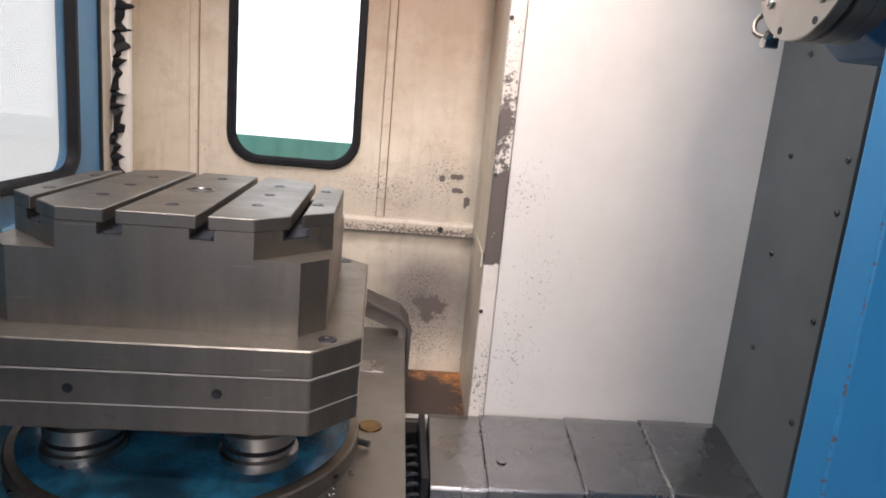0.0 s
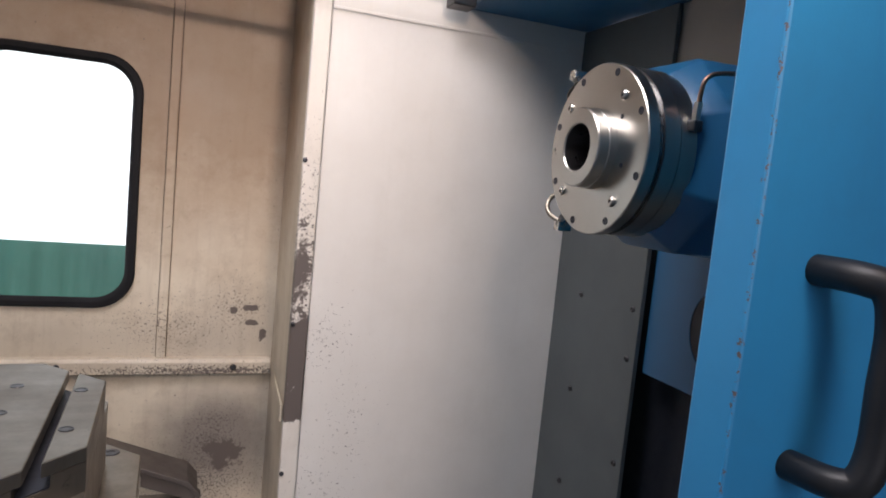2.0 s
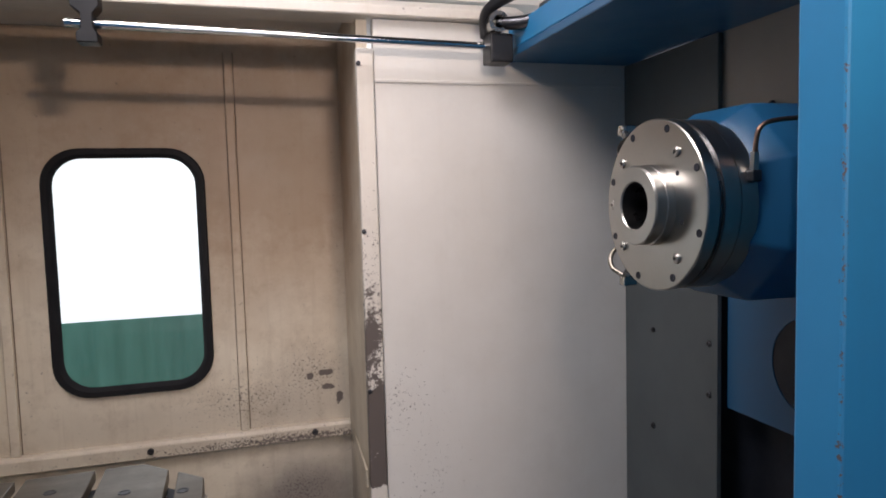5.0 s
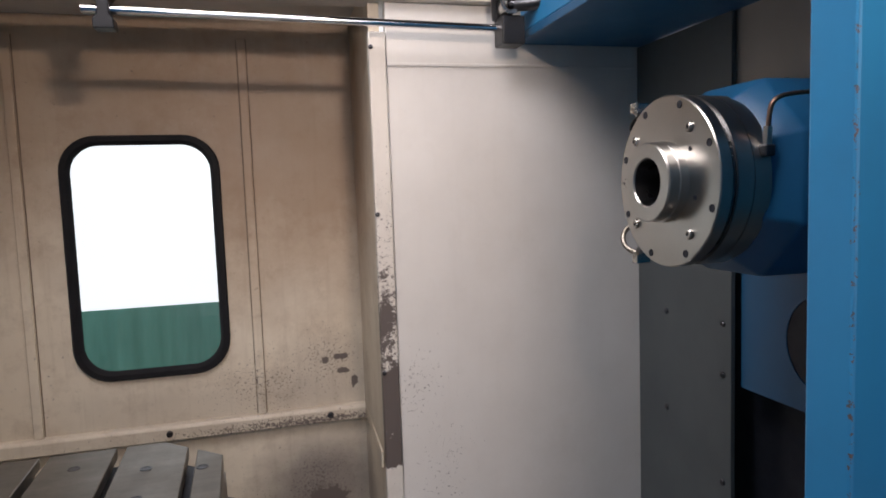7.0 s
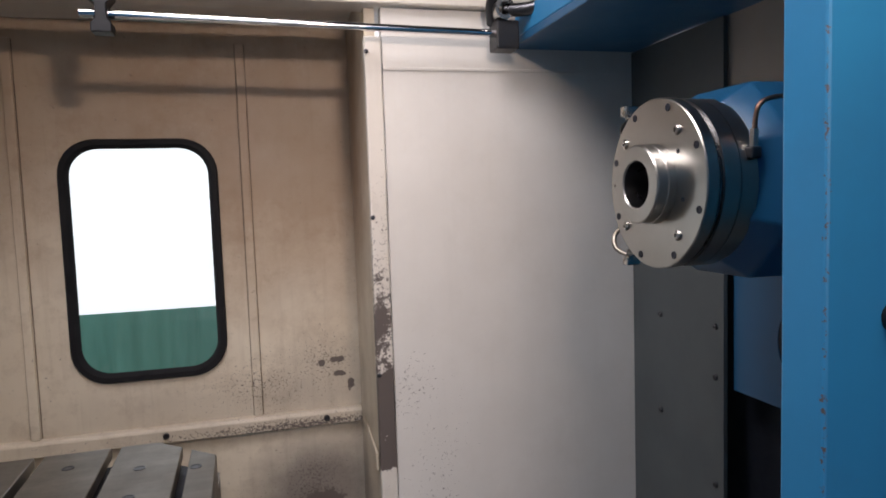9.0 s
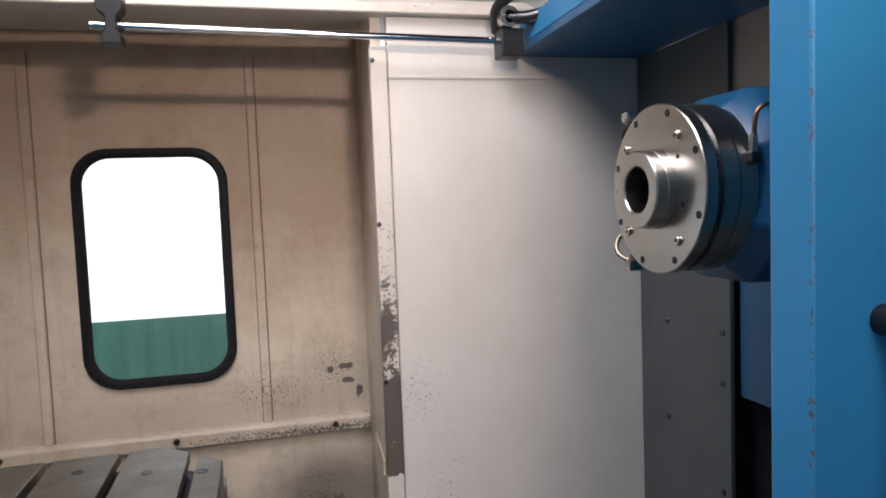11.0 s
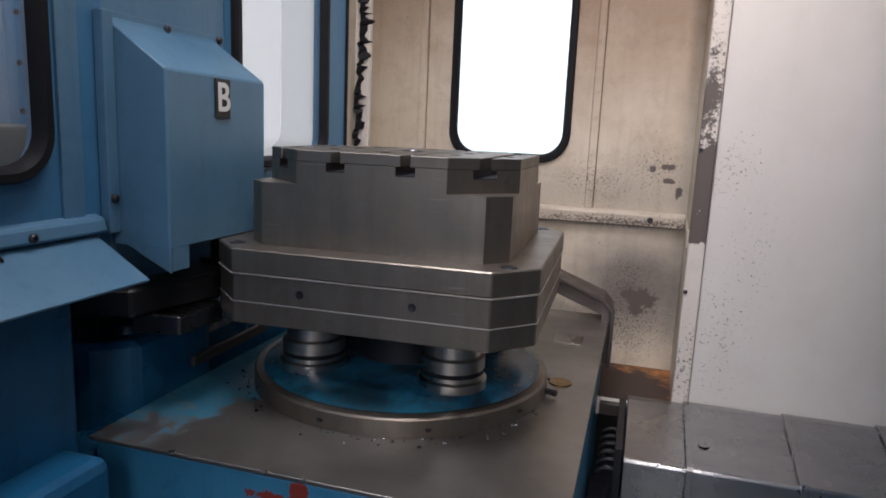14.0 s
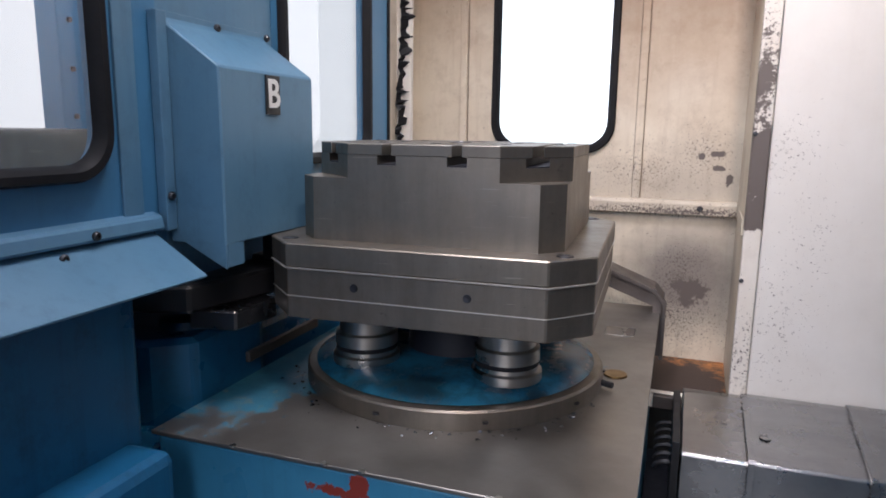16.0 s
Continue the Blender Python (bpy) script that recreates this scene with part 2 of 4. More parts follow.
# hall surfaces emit their own brightness in place of daylight falling on them
hall_left = glow("hall_left_glow", (0.93, 0.96, 0.95), 0.72)
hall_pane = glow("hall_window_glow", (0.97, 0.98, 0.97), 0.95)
hall_white_glow = glow("hall_white_glow", (0.95, 0.98, 1.0), 2.2)


def plate_material():
    """Bare scraped steel with blue paint left along the far and left side."""
    m, nt, bs = nodes_of("scraped_saddle_top")
    v = coords(nt)
    rag = noise_node(nt, 14, 9, 0.75, v)
    big = noise_node(nt, 4, 5, 0.6, v)
    k = maths(nt, "MAXIMUM", near(nt, v, (-1.06, -1.05, 0.7), (0.36, 0.7, 1)), near(nt, v, (-0.66, -1.02, 0.7), (0.45, 0.42, 1)))
    paint = ramp(nt, maths(nt, "ADD", maths(nt, "MULTIPLY", k, 0.62), rag), 0.74, 0.82)
    st = mix(nt, ramp(nt, big, 0.3, 0.7), (0.21, 0.195, 0.18), (0.33, 0.31, 0.285))
    nt.links.new(mix(nt, paint, st, mix(nt, ramp(nt, noise_node(nt, 30, 6, 0.7, v), 0.35, 0.65), (0.025, 0.13, 0.21), (0.045, 0.20, 0.30))), bs.inputs["Base Color"])
    nt.links.new(ramp(nt, paint, 0, 1, 0.85, 0.0), bs.inputs["Metallic"])
    nt.links.new(ramp(nt, rag, 0.3, 0.7, 0.3, 0.48), bs.inputs["Roughness"])
    bump(nt, bs, maths(nt, "ADD", noise_node(nt, 160, 3, 0.5, v), paint), 0.3, 0.0006)
    return m


def rust_material():
    m, nt, bs = nodes_of("rusty_tray_steel")
    v = coords(nt)
    n = noise_node(nt, 12, 9, 0.75, v)
    edge = maths(nt, "SUBTRACT", 1.0, near(nt, v, (-0.17, -0.24, 0.46), (0.19, 0.25, 1)))
    f = ramp(nt, maths(nt, "ADD", n, maths(nt, "MULTIPLY", edge, 0.38)), 0.80, 0.97)
    nt.links.new(mix(nt, f, (0.06, 0.04, 0.032), (0.48, 0.19, 0.055)), bs.inputs["Base Color"])
    bs.inputs["Roughness"].default_value = 0.7
    bump(nt, bs, n, 0.5, 0.002)
    return m


def hub_material():
    """Oily blue table base."""
    m, nt, bs = nodes_of("oily_blue_hub")
    v = coords(nt)
    n = noise_node(nt, 9, 8, 0.7, v)
    nt.links.new(mix(nt, ramp(nt, n, 0.42, 0.6), (0.022, 0.155, 0.265), (0.012, 0.04, 0.065)), bs.inputs["Base Color"])
    nt.links.new(ramp(nt, n, 0.3, 0.7, 0.15, 0.35), bs.inputs["Roughness"])
    return m


def green_wall_material():
    m, nt, bs = nodes_of("green_dado_glow")
    v = coords(nt, (6, 1, 0.6))
    n = noise_node(nt, 2.0, 5, 0.6, v)
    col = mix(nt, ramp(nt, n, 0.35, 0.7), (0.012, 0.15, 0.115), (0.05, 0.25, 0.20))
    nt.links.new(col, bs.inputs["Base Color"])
    # the paint colour also glows, standing in for hall light on the dado
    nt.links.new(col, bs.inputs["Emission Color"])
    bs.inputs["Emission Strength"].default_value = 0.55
    return m


def glass_material(name, tint, milk):
    m, nt, bs = nodes_of(name)
    out = nt.nodes["Material Output"]
    tr = nt.nodes.new("ShaderNodeBsdfTransparent")
    tr.inputs[0].default_value = (*tint, 1)
    gl = nt.nodes.new("ShaderNodeBsdfGlossy")
    gl.inputs["Roughness"].default_value = 0.022
    df = nt.nodes.new("ShaderNodeBsdfTranslucent")
    df.inputs[0].default_value = (0.8, 0.82, 0.8, 1)
    a = nt.nodes.new("ShaderNodeMixShader")
    a.inputs[0].default_value = milk
    nt.links.new(tr.outputs[0], a.inputs[1])
    nt.links.new(df.outputs[0], a.inputs[2])
    b = nt.nodes.new("ShaderNodeMixShader")
    b.inputs[0].default_value = 0.045
    nt.links.new(a.outputs[0], b.inputs[1])
    nt.links.new(gl.outputs[0], b.inputs[2])
    nt.links.new(b.outputs[0], out.inputs["Surface"])
    return m


rib_edge_shade = simple("rib_edge_shade", (0.10, 0.07, 0.05), (0.22, 0.16, 0.11), 0.8, 0.0, 40, 200, 0.0003)
plate_top = plate_material()
rust = rust_material()
hub_paint = hub_material()
green_wall = green_wall_material()
clear_glass = glass_material("window_glass", (0.94, 0.97, 0.96), 0.04)
milky_glass = glass_material("scuffed_glass", (0.94, 0.95, 0.94), 0.08)

# ---- building helpers ----


def finish(name, bm, material, parent=None, label="", smooth=False):
    bmesh.ops.recalc_face_normals(bm, faces=bm.faces[:])
    me = bpy.data.meshes.new(name)
    bm.to_mesh(me)
    bm.free()
    me.materials.append(material)
    if smooth:
        for p in me.polygons:
            p.use_smooth = True
        me.set_sharp_from_angle(angle=radians(35))
    ob = new(name, me)
    if parent is not None:
        ob.parent = parent
    if label:
        ob["label"] = label
    return ob


def part(name, bm, material, parent, label="", smooth=False):
    return finish(name, bm, material, parent, label, smooth)


def empty(name, label, category, group="", kind=""):
    return tagged(new(name), label, category, group, kind)


def structure(name, bm, material, label, category, smooth=False):
    return tagged(finish(name, bm, material, None, "", smooth), label, category, "", "structure")


def soften(bm, width, segments=2, edges=None):
    if width > 0:
        bmesh.ops.bevel(bm, geom=edges or bm.edges[:], offset=width, segments=segments, profile=0.5, affect="EDGES", clamp_overlap=True)
    return bm


def box(x0, x1, y0, y1, z0, z1, bevel=0.002, bm=None):
    b = bmesh.new()
    bmesh.ops.create_cube(b, size=1.0)
    for v in b.verts:
        v.co = Vector((x0 + (x1 - x0) * (v.co.x + 0.5), y0 + (y1 - y0) * (v.co.y + 0.5), z0 + (z1 - z0) * (v.co.z + 0.5)))
    soften(b, bevel)
    return join(bm, b)


def join(bm, b):
    if bm is None:
        return b
    tmp = bpy.data.meshes.new("tmp")
    b.to_mesh(tmp)
    b.free()
    bm.from_mesh(tmp)
    bpy.data.meshes.remove(tmp)
    return bm


def prism(outline, axis, a, b, bevel=0.002, bm=None):
    """A flat outline pushed along an axis. The outline gives the two other coordinates in x, y, z order."""
    w = bmesh.new()
    i = "xyz".index(axis)

    def at(p, d):
        c = list(p)
        c.insert(i, d)
        return w.verts.new(c)
    lo = [at(p, a) for p in outline]
    hi = [at(p, b) for p in outline]
    w.faces.new(lo)
    w.faces.new(hi[::-1])
    n = len(outline)
    for k in range(n):
        w.faces.new((lo[k], hi[k], hi[(k + 1) % n], lo[(k + 1) % n]))
    bmesh.ops.recalc_face_normals(w, faces=w.faces[:])
    soften(w, bevel, 1)
    return join(bm, w)


def lathe(profile, place, axis, segments=48, bm=None, caps=True):
    """A profile of (radius, along) turned round an axis through place."""
    w = bmesh.new()
    i = "xyz".index(axis)
    u, v = [(1, 2), (2, 0), (0, 1)][i]
    rings = []
    for r, d in profile:
        ring = []
        for k in range(segments):
            a = 2 * math.pi * k / segments
            c = [0, 0, 0]
            c[i], c[u], c[v] = d, r * math.cos(a), r * math.sin(a)
            ring.append(w.verts.new(Vector(c) + Vector(place)))
        rings.append(ring)
    for p, q in zip(rings, rings[1:]):
        for k in range(segments):
            w.faces.new((p[k], p[(k + 1) % segments], q[(k + 1) % segments], q[k]))
    if caps and profile[0][0] > 1e-6:
        w.faces.new(rings[0])
    if caps and profile[-1][0] > 1e-6:
        w.faces.new(rings[-1][::-1])
    return join(bm, w)


def tube(points, radius, segments=12, bm=None):
    w = bmesh.new()
    pts = [Vector(p) for p in points]
    rings = []
    side = None
    for k, p in enumerate(pts):
        d = (pts[min(k + 1, len(pts) - 1)] - pts[max(k - 1, 0)]).normalized()
        if side is None:
            side = d.orthogonal().normalized()
        side = (side - d * side.dot(d)).normalized()
        up = d.cross(side)
        rings.append([w.verts.new(p + radius * (math.cos(2 * math.pi * j / segments) * side + math.sin(2 * math.pi * j / segments) * up)) for j in range(segments)])
    for p, q in zip(rings, rings[1:]):
        for j in range(segments):
            w.faces.new((p[j], p[(j + 1) % segments], q[(j + 1) % segments], q[j]))
    w.faces.new(rings[0])
    w.faces.new(rings[-1][::-1])
    return join(bm, w)


def curve_points(points, steps=6):
    """Round off a bent line."""
    p = [Vector(q) for q in points]
    p = [2 * p[0] - p[1], *p, 2 * p[-1] - p[-2]]
    out = []
    for k in range(1, len(p) - 2):
        a, b, c, e = p[k - 1], p[k], p[k + 1], p[k + 2]
        for s in range(steps):
            t = s / steps
            out.append(0.5 * (2 * b + (c - a) * t + (2 * a - 5 * b + 4 * c - e) * t * t + (3 * b - 3 * c + e - a) * t ** 3))
    out.append(p[-2])
    return out


def rounded(u0, u1, v0, v1, r, steps=8):
    pts = []
    for cu, cv, a0 in ((u1 - r, v1 - r, 0), (u0 + r, v1 - r, 90), (u0 + r, v0 + r, 180), (u1 - r, v0 + r, 270)):
        for s in range(steps + 1):
            a = radians(a0 + 90 * s / steps)
            pts.append((cu + r * math.cos(a), cv + r * math.sin(a)))
    return pts


def between(outer, inner, axis, a, b):
    """A flat plate between two closed outlines with equally many points, from a to b along axis."""
    w = bmesh.new()
    i = "xyz".index(axis)

    def at(p, d):
        c = list(p)
        c.insert(i, d)
        return w.verts.new(c)
    loops = [[at(p, d) for p in o] for o in (outer, inner) for d in (a, b)]
    oa, ob_, ia, ib = loops
    n = len(outer)
    for k in range(n):
        j = (k + 1) % n
        w.faces.new((oa[k], oa[j], ia[j], ia[k]))
        w.faces.new((ob_[k], ib[k], ib[j], ob_[j]))
        w.faces.new((oa[k], ob_[k], ob_[j], oa[j]))
        w.faces.new((ia[k], ia[j], ib[j], ib[k]))
    bmesh.ops.remove_doubles(w, verts=w.verts[:], dist=1e-6)
    return w


def to_rect(points, u0, u1, v0, v1):
    """The points of an outline pushed out to a rectangle, its corners kept."""
    cu, cv = sum(p[0] for p in points) / len(points), sum(p[1] for p in points) / len(points)
    out = []
    n = len(points) // 4
    corner = [(u1, v1), (u0, v1), (u0, v0), (u1, v0)]
    for q in range(4):
        for s in range(n):
            u, v = points[q * n + s]
            c = corner[q]
            mid = (n - 1) / 2
            if q in (0, 2):
                out.append((c[0], v + (c[1] - v) * min(s / mid, 1.0)) if s <= mid else (u + (c[0] - u) * max(1 - (s - mid) / mid, 0.0), c[1]))
            else:
                out.append((u + (c[0] - u) * min(s / mid, 1.0), c[1]) if s <= mid else (c[0], v + (c[1] - v) * max(1 - (s - mid) / mid, 0.0)))
    return out


def gasket(axis, u0, u1, v0, v1, r, width, a, b):
    """A rounded rubber section round a window."""
    prof = [(0.0, a), (0.0, b * 0.7 + a * 0.3), (0.15, b), (0.6, b), (0.85, b * 0.6 + a * 0.4), (1.0, a)]
    w = bmesh.new()
    i = "xyz".index(axis)
    rings = []
    for k, d in prof:
        o = width * k
        ring = []
        for p in rounded(u0 + o, u1 - o, v0 + o, v1 - o, r - o * 0.8):
            c = list(p)
            c.insert(i, d)
            ring.append(w.verts.new(c))
        rings.append(ring)
    n = len(rings[0])
    for p, q in zip(rings, rings[1:]):
        for k in range(n):
            w.faces.new((p[k], p[(k + 1) % n], q[(k + 1) % n], q[k]))
    return w


def pane(axis, u0, u1, v0, v1, r, a, b):
    return prism(rounded(u0, u1, v0, v1, r), axis, a, b, 0)


def screw(place, axis, sign, r, h, material, parent, name="bolt"):
    return part(name, lathe([(r, 0), (r, sign * h * 0.6), (r * 0.75, sign * h), (r * 0.4, sign * h), (r * 0.4, sign * h * 0.5), (0.0, sign * h * 0.5)], place, axis, 12), material, parent, "", True)


# ---- back wall ----
WX0, WX1, WZ0, WZ1 = -0.866, -0.418, 1.174, 1.912
hole = rounded(WX0 + 0.012, WX1 - 0.012, WZ0 + 0.012, WZ1 - 0.012, 0.095)
wall_north = structure("wall_north", between(to_rect(hole, -1.2, 0.0, 0.42, 2.26), hole, "y", 0.0, 0.03), cream,
                       "cream painted sheet metal back wall with scraped and chipped paint", "wall")
for rx in (-0.3345, -0.975):
    for e in (-0.0146, 0.0146):
        # dark line beside the rib paints the soft shadow of its edge
        part("rib_shade_line", box(rx + e - 0.0011, rx + e + 0.0011, -0.0022, 0.0005, 1.024, 2.2, 0), rib_edge_shade, wall_north)
    part("rib", box(rx - 0.0135, rx + 0.0135, -0.016, -0.0005, 1.022, 2.2, 0.003), cream, wall_north)
ledge = part("ledge", prism([(-0.03, 0.975), (-0.03, 1.012), (-0.022, 1.022), (-0.0005, 1.024), (-0.0005, 0.97)], "x", -1.198, -0.004, 0.002), cream, wall_north)
for bx in (-1.105, -0.612, -0.12):
    screw((bx, -0.03, 0.998), "y", -1, 0.010, 0.008, bolt_steel, wall_north)

window_1 = tagged(new("window_1"), "rounded window in a black rubber gasket", "window", "", "structure")
part("gasket", gasket("y", WX0, WX1, WZ0, WZ1, 0.105, 0.029, 0.002, -0.016), rubber, window_1, "black rubber gasket", True)
g = part("pane", pane("y", WX0 + 0.02, WX1 - 0.02, WZ0 + 0.02, WZ1 - 0.02, 0.09, 0.008, 0.013), clear_glass, window_1)
g.visible_shadow = False

# ---- left corner frame, return, post and white panel ----
corner = structure("wall_corner", box(-1.22, -1.202, -0.345, 0.03, 0.42, 2.26, 0.002), cream, "cream painted side sheet behind the corner frame", "wall")
part("corner_frame", box(-1.2015, -1.052, -0.345, -0.322, 0.42, 2.26, 0.004), post_paint, corner, "pale painted upright frame strip")
return_wall = structure("wall_return", prism([(0.0, 0.03), (0.032, 0.03), (0.012, -0.485), (-0.016, -0.485)], "z", 0.42, 2.259, 0.001), cream,
                        "cream painted return wall beside the post", "wall")
gus = finish("gusset", prism([(-0.004, -0.03), (-0.004, -0.004), (-0.018, -0.45), (-0.024, -0.45)], "z", 0.975, 1.02, 0.002), cream, return_wall)
post = structure("post", box(-0.022, 0.022, -0.512, -0.487, 0.42, 2.115, 0.004), post_paint, "cream painted steel post with long scraped patches", "post")
for pz in (0.86, 1.252, 1.661, 2.076):
    part("rivet", lathe([(0.006, 0.0), (0.006, -0.003), (0.003, -0.005), (0.0, -0.005)], (-0.017, -0.512, pz), "y", 10), bolt_steel, post, "", True)
panel = structure("wall_panel_white", box(0.024, 0.80, -0.503, -0.47, 0.42, 2.188, 0.002), white_paint, "smooth white painted side panel with faint specks near the post", "wall")
part("lip", box(0.024, 0.72, -0.507, -0.5035, 2.032, 2.040, 0.0015), white_paint, panel)

# ---- roof rail, roof sheet ----
rail = structure("roof_rail", prism([(-0.53, 2.19), (-0.53, 2.215), (-0.47, 2.245), (-0.44, 2.245), (-0.44, 2.19)], "x", -1.19, 0.42, 0.003), post_paint,
                 "scraped white painted roof rail", "rail")
structure("ceiling", box(-1.19, 0.8, -0.44, 0.03, 2.262, 2.28, 0.002), white_paint, "pale sheet metal roof over the back of the cabin", "ceiling")

# ---- guide rod ----
rod = empty("guide_rod", "polished chrome guide rod in black brackets under the roof rail", "rod")
part("bar", tube([(-0.645, -0.58, 2.128), (0.36, -0.58, 2.112)], 0.0095, 20), chrome, rod, "", True)
part("bracket", prism([(-0.622, 2.085), (-0.58, 2.085), (-0.58, 2.105), (-0.588, 2.115), (-0.588, 2.145), (-0.575, 2.16), (-0.575, 2.2), (-0.63, 2.2), (-0.63, 2.16), (-0.612, 2.145), (-0.612, 2.115), (-0.622, 2.105)], "y", -0.60, -0.555, 0.002), black_part, rod, "black clamp bracket")
part("bracket", box(0.295, 0.355, -0.61, -0.55, 2.07, 2.14, 0.004), black_part, rod, "black end block")

# ---- column with the spindle head ----
GX = 0.727
column = empty("machine_column", "grey sheet-metal column front with a dark slot for the spindle head", "machine column")
part("side_plate", box(GX, GX + 0.012, -0.895, -0.506, 0.50, 2.09, 0.0015), grey_panel, column, "grey painted plate with bolt heads")
part("side_plate", box(GX, GX + 0.012, -1.46, -1.315, 0.50, 2.3, 0.0015), grey_panel, column, "grey painted plate with bolt heads")
for y, z in ((-0.642, 1.376), (-0.642, 1.115), (-0.868, 1.383), (-0.868, 1.262), (-0.642, 1.63), (-0.642, 0.85), (-0.868, 1.0), (-0.868, 0.74), (-0.868, 1.64), (-1.33, 1.672), (-1.33, 1.393), (-1.33, 1.1), (-1.33, 1.95)):
    screw((GX, y, z), "x", -1, 0.0075, 0.005, bolt_steel, column)
part("slot_back", box(GX + 0.09, GX + 0.10, -1.46, -0.7, 0.42, 2.3, 0), dark_void, column, "dark flat sheet at the back of the slot")
part("top_cover", box(GX + 0.015, GX + 0.03, -1.31, -0.862, 1.90, 2.3, 0.001), beige_panel, column, "beige cover plate")
part("top_cover", box(GX + 0.008, GX + 0.022, -1.31, -0.90, 1.70, 1.896, 0.001), beige_panel, column, "beige cover plate")
for y, z in ((-0.92, 1.91), (-1.05, 1.912), (-1.18, 1.912), (-1.05, 1.88), (-1.2, 1.885)):
    screw((GX + 0.008, y, z), "x", -1, 0.006, 0.008, bolt_steel, column)
SY, SZ = -1.215, 1.717
saddle_hole = [(-1.14 + 0.1 * math.cos(radians(a)), 1.385 + 0.1 * math.sin(radians(a))) for a in [k * 10 for k in range(36)]]
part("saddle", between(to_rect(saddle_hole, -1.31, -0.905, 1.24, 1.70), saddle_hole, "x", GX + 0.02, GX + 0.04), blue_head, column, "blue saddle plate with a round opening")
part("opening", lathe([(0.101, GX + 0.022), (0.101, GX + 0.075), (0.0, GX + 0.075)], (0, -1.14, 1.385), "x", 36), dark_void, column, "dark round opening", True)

head = empty("spindle_head", "blue spindle head with a turned steel flange", "spindle head")


def ring_section(x, h, c):
    """An eight-sided section of the head at x: half size h, corner cut c."""
    f = h - c
    return [(x, SY + a, SZ + b) for a, b in ((-h, -f), (-h, f), (-f, h), (f, h), (h, f), (h, -f), (f, -h), (-f, -h))]


def loft(sections):
    w = bmesh.new()
    rings = [[w.verts.new(p) for p in s] for s in sections]
    n = len(rings[0])
    for p, q in zip(rings, rings[1:]):
        for k in range(n):
            w.faces.new((p[k], p[(k + 1) % n], q[(k + 1) % n], q[k]))
    w.faces.new(rings[0])
    w.faces.new(rings[-1][::-1])
    bmesh.ops.recalc_face_normals(w, faces=w.faces[:])
    return soften(w, 0.005, 2)


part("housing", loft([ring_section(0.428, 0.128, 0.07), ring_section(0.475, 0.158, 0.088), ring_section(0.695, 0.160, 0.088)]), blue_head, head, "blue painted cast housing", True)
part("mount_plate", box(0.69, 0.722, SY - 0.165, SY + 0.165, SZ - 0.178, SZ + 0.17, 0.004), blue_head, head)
part("rear_ring", lathe([(0.05, 0.434), (0.1388, 0.434), (0.1388, 0.4048), (0.05, 0.4048)], (0, SY, SZ), "x", 64, None, False), flange_steel, head, "turned steel ring", True)
part("middle_ring", lathe([(0.05, 0.4035), (0.1388, 0.4035), (0.1388, 0.376), (0.05, 0.376)], (0, SY, SZ), "x", 64, None, False), flange_steel, head, "turned steel ring", True)
part("dark_band", lathe([(0.05, 0.4045), (0.1345, 0.4045), (0.1345, 0.364), (0.05, 0.364)], (0, SY, SZ), "x", 64, None, False), dark_ring, head, "", True)
part("front_flange", lathe([(0.05, 0.366), (0.139, 0.366), (0.140, 0.365), (0.140, 0.347), (0.138, 0.345), (0.05, 0.345)], (0, SY, SZ), "x", 72, None, False), flange_steel, head, "turned steel front flange", True)
nose = part("nose", lathe([(0.066, 0.350), (0.066, 0.331), (0.0645, 0.3295), (0.0645, 0.313), (0.062, 0.3105), (0.0405, 0.3105), (0.0385, 0.313)], (0, SY, SZ), "x", 56, None, False), flange_steel, head, "steel spindle nose with a tapered bore", True)
part("bore", lathe([(0.0385, 0.313), (0.024, 0.42), (0.0, 0.42)], (0, SY, SZ), "x", 48, None, False), dark_ring, nose, "dark tapered bore", True)
for k in range(8):
    a = radians(26 + 45 * k)
    part("bolt_hole", lathe([(0.0064, 0.3448), (0.006, 0.3438), (0.004, 0.3442), (0.0, 0.3446)], (0, SY - 0.127 * math.cos(a), SZ + 0.127 * math.sin(a)), "x", 14), dark_void, head, "", True)
for deg, r in ((51, 0.106), (140, 0.112), (180, 0.119), (-140, 0.112), (-51, 0.106)):
    a = radians(deg)
    place = (0.345, SY - r * math.cos(a), SZ + r * math.sin(a))
    b = screw(place, "x", -1, 0.0085, 0.005, steel, head)
    part("socket", lathe([(0.0038, -0.0026), (0.0, -0.0024)], place, "x", 6), dark_void, b)
for deg in (36, -18):
    a = radians(deg)
    part("pin_hole", lathe([(0.0042, 0.3448), (0.004, 0.3441), (0.0, 0.3444)], (0, SY - 0.084 * math.cos(a), SZ + 0.084 * math.sin(a)), "x", 12), dark_void, head, "", True)


def fitting(y, z, dy, dz):
    f = part("hose_fitting", tube([(0.352, y, z), (0.352, y + dy * 0.02, z + dz * 0.02)], 0.008, 6), steel, head)
    part("elbow", box(0.345, 0.372, y + dy * 0.02 - 0.009, y + dy * 0.02 + 0.009, z + dz * 0.02 - 0.009, z + dz * 0.02 + 0.009, 0.002), steel, f)


